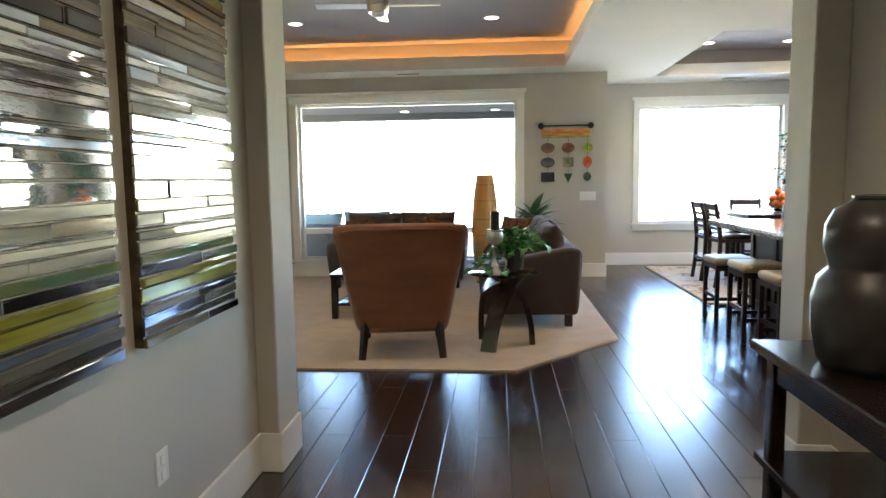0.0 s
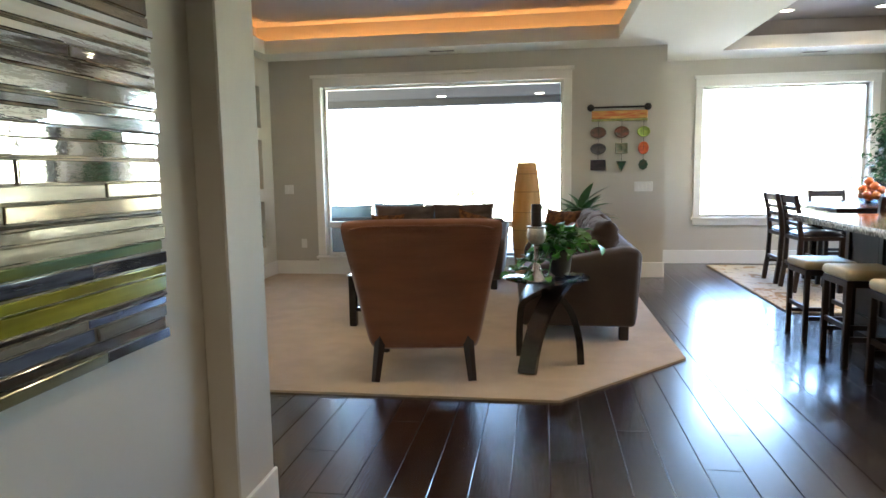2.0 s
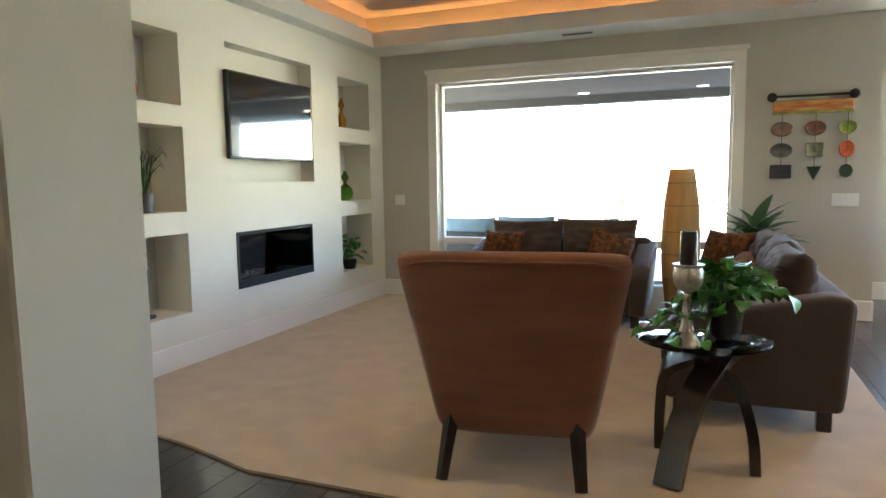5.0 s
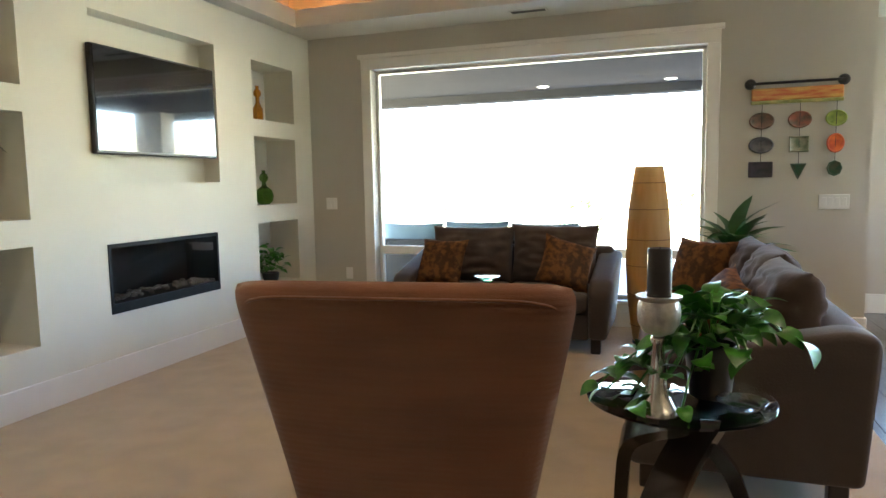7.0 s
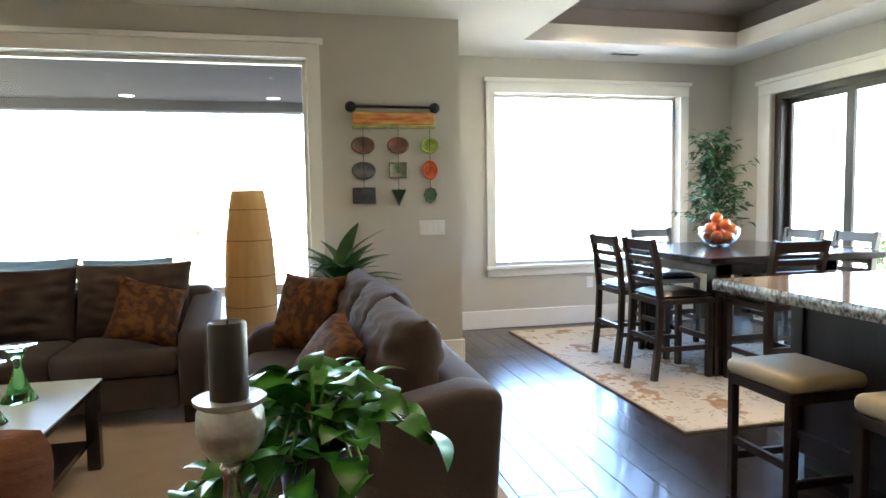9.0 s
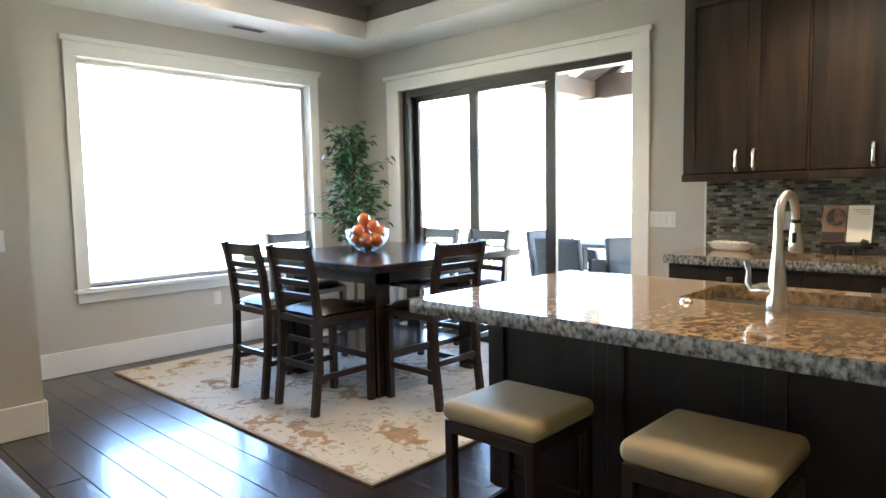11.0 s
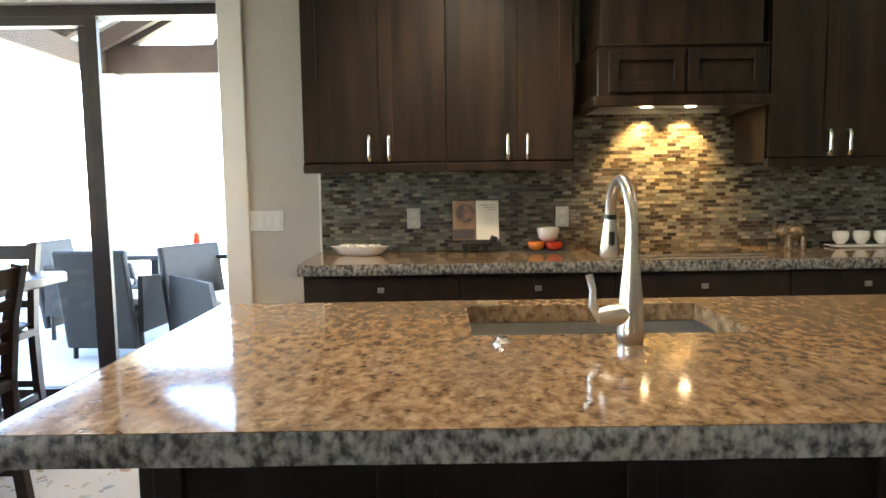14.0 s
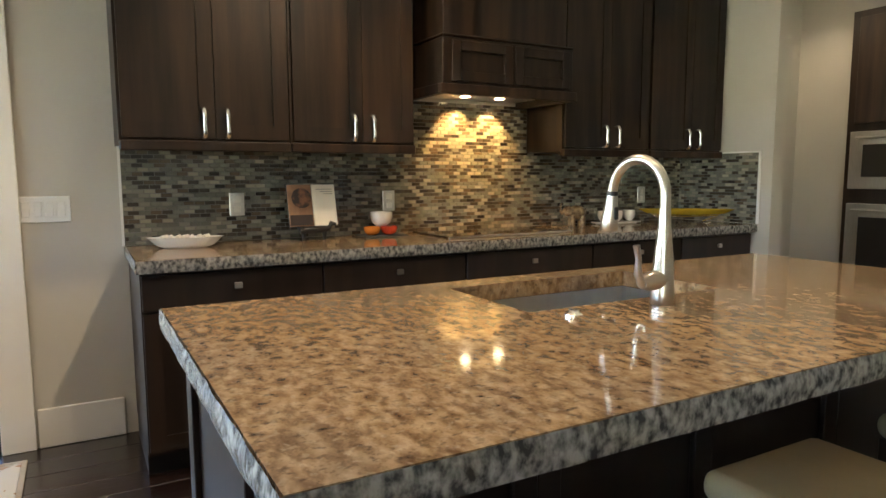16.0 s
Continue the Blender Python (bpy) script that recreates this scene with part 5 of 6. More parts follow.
# wall counter
CF, CL, CR = 4.31, 6.443, 2.69
ctop = thing("granite_worktop", "brown granite worktop along the kitchen wall", "countertop")
part("slab", slab("z", IZ - 0.05, IZ, (CF + 0.004, WX), (CR, CL - 0.004)), M_GRANITE, ctop)
part("chiselled_edge", rough_edge(CF + e, CR, CF + e, CL, IZ - 0.052, IZ - 0.0005, (-1, 0)), M_GRANITE_EDGE, ctop, "rough grey granite edge", smooth=50)
part("chiselled_edge", rough_edge(CF, CL - e, WX, CL - e, IZ - 0.052, IZ - 0.0005, (0, 1)), M_GRANITE_EDGE, ctop, smooth=50)


def shaker(name, x, y0, y1, z0, z1, material, parent, t=0.018, rail=0.065):
    """Framed front facing -x with its face at x, and the panel set into it."""
    d = part(name, slab("x", x, x + t, (y0, y1), (z0, z1), [(y0 + rail, y1 - rail, z0 + rail, z1 - rail)]), material, parent)
    part("panel", boxes((x + 0.008, x + t - 0.001, y0 + rail, y1 - rail, z0 + rail, z1 - rail)), material, d)
    return d


def handle(parent, x, y, z):
    bm = tube([(x, y, z - 0.058), (x - 0.026, y, z - 0.056), (x - 0.036, y, z - 0.035), (x - 0.032, y, z), (x - 0.036, y, z + 0.035), (x - 0.026, y, z + 0.056), (x, y, z + 0.058)], [0.015, 0.013, 0.0105, 0.009, 0.0105, 0.013, 0.015], 8)
    part("handle", bm, M_CHROME, parent, "polished nickel handle", smooth=60)


UX, UZ0, UZ1 = 4.60, 1.352, 2.50
for y0, y1, mid in ((5.735, 6.46, 6.07), (5.08, 5.73, 5.37), (3.405, 4.10, 3.74), (2.70, 3.40, 3.015)):
    u = thing("upper_cabinet", "dark stained wooden upper cabinet with two doors", "cabinet", "upper cabinets")
    part("body", boxes((UX + 0.02, WX - 0.001, y0, y1, UZ0 + 0.03, UZ1)), M_CAB, u)
    part("light_rail", boxes((UX - 0.008, UX + 0.035, y0, y1, UZ0, UZ0 + 0.045), bevel=0.005), M_CAB, u)
    part("crown", boxes((UX - 0.03, WX - 0.001, y0, y1, UZ1, UZ1 + 0.10), bevel=0.012), M_CAB, u)
    for a, b, hy in ((mid + 0.002, y1 - 0.012, mid + 0.05), (y0 + 0.012, mid - 0.002, mid - 0.05)):
        d = shaker("door", UX, a, b, UZ0 + 0.055, UZ1 - 0.02, M_CAB, u)
        handle(d, UX, hy, 1.475)

hd = thing("range_hood", "dark wooden range hood with lit underside", "range hood")
part("mantle", boxes((4.45, WX - 0.001, 4.17, 5.00, 1.701, 1.93), bevel=0.003), M_CAB, hd)
for lip_span in ((4.43, 4.47, 4.15, 5.02), (4.47, WX - 0.001, 4.15, 4.19), (4.47, WX - 0.001, 4.98, 5.02)):
    part("lower_rail", boxes((*lip_span, 1.650, 1.70), bevel=0.003), M_CAB, hd)
for a, b in ((4.20, 4.565), (4.585, 4.95)):
    part("front_panel", boxes((4.436, 4.45, a, a + 0.05, 1.715, 1.915), (4.436, 4.45, b - 0.05, b, 1.715, 1.915), (4.436, 4.45, a + 0.05, b - 0.05, 1.865, 1.915), (4.436, 4.45, a + 0.05, b - 0.05, 1.715, 1.765), bevel=0.002), M_CAB, hd)
part("ledge", boxes((4.446, WX - 0.001, 4.165, 5.005, 1.931, 1.946), bevel=0.005), M_CAB, hd)
part("chimney", boxes((4.48, WX - 0.001, 4.19, 4.98, 1.947, UZ1 + 0.10), bevel=0.004), M_CAB, hd)
part("vent_plate", boxes((4.471, WX - 0.002, 4.191, 4.979, 1.690, 1.7005)), M_STAINLESS, hd)
for y in (4.407, 4.645):
    part("hood_lamp", lathe([(0.01, 1.687), (0.03, 1.689)], 20, 4.82, y), M_HOODBULB, hd)
    lamp("hood_spot", "SPOT", look((4.855, y, 1.684), (4.965, y, 1.38)), 1.9, (1.0, 0.56, 0.18), 0.02, 90)

# base units
M_CABB = mat("dark_base_cabinet", (0.032, 0.019, 0.013), 0.4, second=(0.016, 0.010, 0.007), scale=2.2, stretch=(5, 5, 0.45), per_object=0.2, bump=0.05, bscale=20)
edges_y = [6.43, 5.68, 4.93, 4.09, 3.37, 2.70]
for k, (b, a) in enumerate(zip(edges_y, edges_y[1:])):
    u = thing("base_cabinet", "dark wooden base cabinet with drawer and doors", "cabinet", "base cabinets")
    part("body", boxes((CF + 0.05, WX - 0.001, a + 0.001, b - 0.001, 0.10, IZ - 0.051)), M_CABB, u)
    part("toe_kick", boxes((CF + 0.11, WX - 0.05, a + 0.001, b - 0.001, 0, 0.10)), M_BLACK, u)
    d = part("drawer", boxes((CF + 0.03, CF + 0.05, a + 0.006, b - 0.006, 0.705, 0.85), bevel=0.002), M_CABB, u)
    mid = (a + b) / 2
    part("knob", boxes((CF + 0.005, CF + 0.018, mid - 0.016, mid + 0.016, 0.775, 0.800), (CF + 0.018, CF + 0.03, mid - 0.006, mid + 0.006, 0.782, 0.794), bevel=0.002), M_STEEL, d, "square nickel knob")
    for c, f, hy in ((a + 0.006, mid - 0.002, mid - 0.05), (mid + 0.002, b - 0.006, mid + 0.05)):
        dd = shaker("door", CF + 0.032, c, f, 0.12, 0.695, M_CABB, u)
        part("knob", boxes((CF + 0.008, CF + 0.032, hy - 0.012, hy + 0.012, 0.62, 0.645), bevel=0.002), M_STEEL, dd)

# mosaic backsplash
def mosaic_material(single=False):
    m = mat("glass_tile" if single else "glass_mosaic", (0.3, 0.27, 0.2), 0.14, spec=0.6)
    n, l = m.node_tree.nodes, m.node_tree.links
    g = n.new("ShaderNodeObjectInfo").outputs["Random"] if single else n.new("ShaderNodeNewGeometry").outputs["Random Per Island"]
    r = n.new("ShaderNodeValToRGB")
    r.color_ramp.interpolation = "CONSTANT"
    stops = [(0.0, (0.066, 0.056, 0.043)), (0.22, (0.155, 0.150, 0.122)), (0.42, (0.20, 0.195, 0.158)), (0.60, (0.25, 0.235, 0.185)), (0.74, (0.115, 0.090, 0.062)), (0.86, (0.32, 0.29, 0.22)), (0.95, (0.035, 0.030, 0.026))]
    while len(r.color_ramp.elements) < len(stops):
        r.color_ramp.elements.new(0.5)
    for e_, (p, c) in zip(r.color_ramp.elements, stops):
        e_.position, e_.color = p, (*c, 1)
    l.new(g, r.inputs["Fac"])
    l.new(r.outputs[0], n["Principled BSDF"].inputs["Base Color"])
    return m


M_MOSAIC = mosaic_material()
M_GROUT = mat("grey_grout", (0.22, 0.21, 0.19), 0.9, grain=0.15, scale=30, bump=0.2)


def mosaic(u0, u1, z0, z1, place):
    """Small glass strips in running bond; place(u, depth, z) gives the point."""
    verts, faces = [], []
    w, h, g = 0.050, 0.0205, 0.002
    row, z = 0, z0
    while z + h * 0.6 < z1:
        u = u0 - (0.025 if row % 2 else 0.0)
        while u < u1:
            a, b, top = max(u + g / 2, u0), min(u + w - g / 2, u1), min(z + h - g, z1)
            if b - a > 0.006:
                k = len(verts)
                c = 0.0012
                for (p, q) in ((a, z), (b, z), (b, top), (a, top)):
                    verts.append(place(p, 0.0, q))
                for (p, q) in ((a + c, z + c), (b - c, z + c), (b - c, top - c), (a + c, top - c)):
                    verts.append(place(p, 0.005, q))
                faces.append((k + 4, k + 5, k + 6, k + 7))
                for j in range(4):
                    faces.append((k + j, k + (j + 1) % 4, k + 4 + (j + 1) % 4, k + 4 + j))
            u += w
        z += h
        row += 1
    return verts, faces


bs = tagged(thing("backsplash", "glossy brown and grey glass mosaic backsplash", "backsplash"), kind="structure")
part("grout_bed", boxes((WX - 0.004, WX - 0.0005, CR, 6.44, IZ + 0.001, UZ0 + 0.03), (WX - 0.004, WX - 0.0005, 4.10, 5.08, UZ0 + 0.03, 1.66), (4.315, WX - 0.005, CR + 0.0005, CR + 0.004, IZ + 0.001, 1.385)), M_GROUT, bs)
vs, fs = [], []
for args in ((CR + 0.006, 6.44, IZ + 0.002, UZ0 + 0.03, lambda u, d, z: (WX - 0.0045 - d, u, z)),
             (4.315, WX - 0.012, IZ + 0.002, 1.385, lambda u, d, z: (u, CR + 0.0045 + d, z))):
    v_, f_ = mosaic(*args)
    k = len(vs)
    vs += v_
    fs += [tuple(i + k for i in f) for f in f_]
me = bpy.data.meshes.new("mosaic_tiles")
me.from_pydata(vs, [], fs)
me.materials.append(M_MOSAIC)
mo = new("mosaic_tiles", me)
mo.parent = bs
tagged(mo, "small glass strip tiles", kind="stuff")
M_TILE1 = mosaic_material(True)
tile_shapes = {}
for row in range(14):
    z = UZ0 + 0.031 + 0.0205 * row
    u = 4.105 - (0.025 if row % 2 else 0.0)
    while u < 5.074:
        a, b = max(u + 0.001, 4.105), min(u + 0.049, 5.075)
        wide = round(b - a, 3)
        if wide > 0.006:
            if wide not in tile_shapes:
                v_, f_ = [], []
                for inset, x in ((0.0, 0.0), (0.0012, -0.005)):
                    v_ += [(x, p, q) for p, q in ((inset, inset), (wide - inset, inset), (wide - inset, 0.0185 - inset), (inset, 0.0185 - inset))]
                f_ = [(4, 5, 6, 7)] + [(j, (j + 1) % 4, 4 + (j + 1) % 4, 4 + j) for j in range(4)]
                tile_shapes[wide] = bpy.data.meshes.new("tile")
                tile_shapes[wide].from_pydata(v_, [], f_)
                tile_shapes[wide].materials.append(M_TILE1)
            t_ob = new("tile", tile_shapes[wide])
            t_ob.parent = bs
            t_ob.matrix_local = Matrix.Translation((WX - 0.0045, a, z))
        u += 0.05
part("edge_strip", boxes((WX - 0.012, WX - 0.0005, 6.4405, 6.452, IZ, UZ0 + 0.03)), M_TRIM, bs)
part("edge_strip", boxes((4.30, 4.3145, CR + 0.0005, CR + 0.012, IZ, 1.395), (4.30, WX - 0.012, CR + 0.0005, CR + 0.010, 1.386, 1.396)), M_TRIM, bs)

for y in (5.918, 5.074, 3.09):
    plate(pose(WX - 0.0095, y, 1.10, 0, 0, -90), 1, True, M_STAINLESS)

# things on the counter
ck = thing("cooktop", "black glass cooktop with steel front edge", "cooktop")
part("glass_top", boxes((4.47, 4.90, 4.16, 4.95, IZ + 0.001, IZ + 0.009), bevel=0.002), M_SCREEN, ck)
part("steel_edge", boxes((4.455, 4.47, 4.15, 4.96, IZ + 0.001, IZ + 0.011), bevel=0.002), M_STAINLESS, ck)
M_CERAMIC = mat("white_ceramic", (0.80, 0.78, 0.73), 0.2, grain=0.03, coat=0.4)
M_REDCER = mat("red_ceramic", (0.62, 0.06, 0.02), 0.2, grain=0.1, coat=0.5)
M_ORCER = mat("orange_ceramic", (0.75, 0.24, 0.03), 0.2, grain=0.1, coat=0.5)
M_SLATE = mat("slate", (0.05, 0.055, 0.06), 0.5, grain=0.3, scale=15)
M_PAGE = mat("book_page", (0.82, 0.78, 0.66), 0.8, grain=0.06, scale=8)
M_PRINT = mat("printed_ink", (0.30, 0.28, 0.25), 0.8, grain=0.2, scale=60)
M_COVER = mat("dark_photo_page", (0.030, 0.020, 0.020), 0.35, second=(0.22, 0.10, 0.05), scale=11, detail=3, edges=(0.34, 0.44))
M_YELLOW = mat("yellow_ceramic", (0.62, 0.42, 0.03), 0.25, grain=0.15, scale=9, coat=0.4)
M_IRON = mat("cast_iron", (0.02, 0.02, 0.022), 0.5, grain=0.3, scale=20)

dish = thing("serving_dish", "long white boat-shaped dish on the counter", "dish", m=pose(4.74, 6.20, IZ, 0, 0, 80))
bm = lathe([(0.55, 0.0), (0.75, 0.10), (1.0, 0.42), (1.03, 0.42), (0.98, 0.40), (0.6, 0.08), (0.2, 0.05)], 28)
part("bowl", moved(bm, Matrix.Diagonal((0.165, 0.060, 0.12, 1))), M_CERAMIC, dish, smooth=60)
for k in range(7):
    part("rolled_napkin", moved(tube([(-0.03, 0, 0), (0.03, 0, 0)], 0.009, 8), pose(-0.09 + 0.03 * k, 0.0, 0.052, 0, 0, 70 + 12 * (k % 3))), M_PAGE, dish)

bk = thing("cookbook", "open cookbook leaning on an iron stand", "book", m=pose(4.765, 5.575, IZ + 0.075, 0, 14, 0))
part("page_block", boxes((0.0, 0.012, -0.125, -0.002, 0, 0.215), bevel=0.002), M_PAGE, bk, "plain cream page")
part("page_block", boxes((0.0, 0.012, 0.002, 0.125, 0, 0.215), bevel=0.002), mat("tan_photo_page", (0.34, 0.19, 0.10), 0.4, second=(0.20, 0.10, 0.05), scale=14), bk, "brown food photograph page")
bm = bmesh.new()
lathe([(0.048, 0), (0.052, 0.0006), (0.01, 0.001)], 24, bm=bm)
part("photo_bowl", moved(bm, pose(-0.0002, 0.055, 0.145, 0, -90, 0)), M_COVER, bk, "dark bowl in the photograph")
part("photo_shade", boxes((-0.0010, -0.0002, 0.006, 0.122, 0.004, 0.058)), M_COVER, bk)
part("cover", boxes((0.0125, 0.017, -0.127, 0.127, -0.001, 0.217)), M_SLATE, bk)
part("text_lines", boxes(*[(-0.0008, -0.0001, -0.11, -0.025 - 0.02 * (k % 3), 0.188 - 0.012 * k, 0.191 - 0.012 * k) for k in range(3)]), M_PRINT, bk)
sd = thing("book_stand", "black iron dog-shaped book stand", "book stand", m=pose(4.77, 5.575, IZ))
bm = tube([(0.0, 0.075, 0.05), (0.0, 0.03, 0.055), (0.0, -0.03, 0.055), (0.0, -0.075, 0.06)], [0.016, 0.018, 0.018, 0.014], 10)
for yy in (-0.06, -0.045, 0.05, 0.065):
    tube([(0.012 * (1 if yy in (-0.06, 0.05) else -1), yy, 0), (0, yy, 0.05)], 0.006, 6, bm)
tube([(0, -0.075, 0.06), (0, -0.09, 0.085), (0, -0.115, 0.08)], [0.012, 0.014, 0.007], 8, bm)
tube([(0, 0.075, 0.055), (0, 0.095, 0.085)], [0.006, 0.003], 6, bm)
part("figure", bm, M_IRON, sd, smooth=60)
part("ledge", boxes((-0.012, 0.10, -0.06, 0.06, 0.062, 0.073)), M_IRON, sd)

tr_ = thing("slate_tray", "dark slate tray on the counter", "tray", m=pose(4.82, 5.18, IZ))
part("plate", boxes((-0.075, 0.075, -0.125, 0.125, 0, 0.010), bevel=0.002), M_SLATE, tr_)


def small_bowl(y, x, z, material, label, r=0.046, h=0.045):
    b = thing("small_bowl", label, "bowl", m=pose(x, y, z))
    part("bowl", lathe([(r * 0.5, 0), (r * 0.85, h * 0.25), (r, h * 0.75), (r * 0.98, h), (r * 0.9, h), (r * 0.85, h * 0.5), (r * 0.3, h * 0.3)], 24), material, b, smooth=60)


small_bowl(5.245, 4.80, IZ + 0.0102, M_ORCER, "small orange ceramic bowl on a slate tray")
small_bowl(5.15, 4.79, IZ + 0.0102, M_REDCER, "small red ceramic bowl on a slate tray")
small_bowl(5.11, 4.86, IZ + 0.0102, M_COVER, "small brown ceramic bowl on a slate tray")
small_bowl(5.175, 4.835, IZ + 0.0562, M_CERAMIC, "white footed bowl stacked on the small bowls", 0.062, 0.075)

M_BRASS = mat("worn_brass", (0.36, 0.27, 0.16), 0.35, 0.8, second=(0.12, 0.08, 0.05), scale=25, bump=0.4, bscale=50)
bm = bmesh.new()
for c, r3 in (((0, 0, 0.105), (0.055, 0.075, 0.055)), ((0, 0.075, 0.115), (0.038, 0.04, 0.042)), ((0.036, 0.065, 0.118), (0.010, 0.028, 0.034)), ((-0.036, 0.065, 0.118), (0.010, 0.028, 0.034))):
    made = bmesh.ops.create_uvsphere(bm, u_segments=18, v_segments=12, radius=1)
    for v in made["verts"]:
        v.co = Vector((v.co.x * r3[0] + c[0], v.co.y * r3[1] + c[1], v.co.z * r3[2] + c[2]))
for sx in (-1, 1):
    for yy in (-0.042, 0.042):
        tube([(sx * 0.03, yy, 0), (sx * 0.03, yy, 0.02), (sx * 0.028, yy, 0.08)], [0.021, 0.018, 0.022], 12, bm)
tube([(0, 0.105, 0.115), (0, 0.125, 0.10), (0, 0.135, 0.115), (0, 0.138, 0.145), (0, 0.130, 0.175)], [0.018, 0.014, 0.011, 0.009, 0.008], 10, bm)
tube([(0, -0.075, 0.12), (0, -0.085, 0.08)], [0.005, 0.003], 6, bm)
el = new("elephant_figurine", mesh_of("elephant_figurine", bm, M_BRASS, 60))
el.matrix_world = pose(4.79, 3.83, IZ, 0, 0, -18) @ Matrix.Diagonal((0.8, 0.8, 0.85, 1))
tagged(el, "worn brass elephant figurine on the counter", "figurine")

ctray = thing("cup_tray", "white rectangular tray on the counter", "tray", m=pose(4.83, 3.445, IZ))
part("plate", boxes((-0.055, 0.055, -0.175, 0.175, 0.006, 0.016), (-0.04, 0.04, -0.15, 0.15, 0, 0.006), bevel=0.002), M_CERAMIC, ctray)
for k in range(3):
    c = thing("white_cup", "round white ceramic cup on a tray", "cup", "white cups", pose(4.83, 3.56 - 0.115 * k, IZ + 0.0165))
    part("cup", lathe([(0.02, 0), (0.022, 0.006), (0.038, 0.025), (0.043, 0.05), (0.039, 0.072), (0.035, 0.07), (0.038, 0.05), (0.02, 0.02)], 24), M_CERAMIC, c, smooth=60)
ps = thing("platter_stand", "scrolled silver wire platter stand", "stand", m=pose(4.56, 3.09, IZ, 0, 0, -40))
for s in (-1, 1):
    part("scroll", tube([(0, s * 0.22, 0.075), (0, s * 0.19, 0.05), (0, s * 0.15, 0.035), (0, s * 0.11, 0.02), (0, s * 0.13, 0.003), (0, s * 0.16, 0.012)], 0.005, 8), M_CHROME, ps)
    part("foot", tube([(-0.06, s * 0.13, 0.004), (0.06, s * 0.13, 0.004)], 0.004, 6), M_CHROME, ps)
part("rail", tube([(0, -0.20, 0.058), (0, 0, 0.050), (0, 0.20, 0.058)], 0.005, 8), M_CHROME, ps)
pl = thing("yellow_platter", "long yellow ceramic platter on a wire stand", "platter", m=pose(4.56, 3.09, IZ + 0.063, 0, 0, -40))
bm = lathe([(0.5, 0), (0.8, 0.15), (1.0, 0.6), (1.02, 0.62), (0.97, 0.6), (0.6, 0.2), (0.1, 0.12)], 32)
part("dish", moved(bm, Matrix.Diagonal((0.085, 0.31, 0.06, 1))), M_YELLOW, pl, smooth=60)

# oven tower in the pantry wall
ov = thing("oven_tower", "dark cabinet tower with stainless microwave and oven", "oven", m=pose(0, 0, 0))
part("body", boxes((3.68, 4.47, 1.30, 1.44, 0.0, 2.45)), M_CAB, ov)
for z0, z1, nm in ((1.13, 1.56, "microwave"), (0.35, 1.02, "oven")):
    o = part(nm, boxes((3.72, 4.43, 1.44, 1.465, z0, z1), bevel=0.004), M_STAINLESS, ov, "stainless steel " + nm)
    part("window", boxes((3.82, 4.33, 1.465, 1.470, z0 + 0.09, z1 - 0.10)), M_SCREEN, o)
    part("handle", tube([(3.78, 1.465, z1 - 0.05), (3.78, 1.50, z1 - 0.05), (4.37, 1.50, z1 - 0.05), (4.37, 1.465, z1 - 0.05)], 0.009, 8), M_STAINLESS, o)
part("door", boxes((3.74, 4.41, 1.44, 1.459, 1.62, 2.40), bevel=0.003), M_CAB, ov)

# ---- hall ----
STRIP = {}
for nm, base, second, metal, rough, relief in (("mirror", (0.80, 0.80, 0.76), (0.62, 0.62, 0.57), 1.0, 0.02, 0.12), ("silver", (0.60, 0.62, 0.66), (0.38, 0.40, 0.44), 1.0, 0.08, 0.2),
                                               ("bronze", (0.24, 0.19, 0.13), (0.10, 0.078, 0.052), 0.75, 0.14, 0.3), ("taupe", (0.25, 0.22, 0.165), (0.13, 0.112, 0.078), 0.45, 0.20, 0.35),
                                               ("olive", (0.20, 0.185, 0.105), (0.10, 0.090, 0.048), 0.5, 0.16, 0.3), ("yellow", (0.42, 0.38, 0.055), (0.25, 0.22, 0.03), 0.45, 0.14, 0.3),
                                               ("green", (0.14, 0.25, 0.15), (0.22, 0.24, 0.08), 0.5, 0.14, 0.3), ("navy", (0.030, 0.040, 0.075), (0.26, 0.29, 0.38), 0.6, 0.10, 0.25),
                                               ("smoke", (0.045, 0.038, 0.032), (0.11, 0.09, 0.065), 0.5, 0.12, 0.3)):
    STRIP[nm] = mat(nm + "_glass_strip", base, rough, metal, second=second, scale=3.5, stretch=(1, 0.7, 8), bump=relief, bscale=5, bstretch=(1, 1.2, 6), coat=0.4, per_object=0.12)
M_GOLD = mat("gold_leaf_edge", (0.15, 0.115, 0.065), 0.45, 0.6, second=(0.05, 0.038, 0.022), scale=14, bump=0.4, bscale=40)
rnd = random.Random(21)


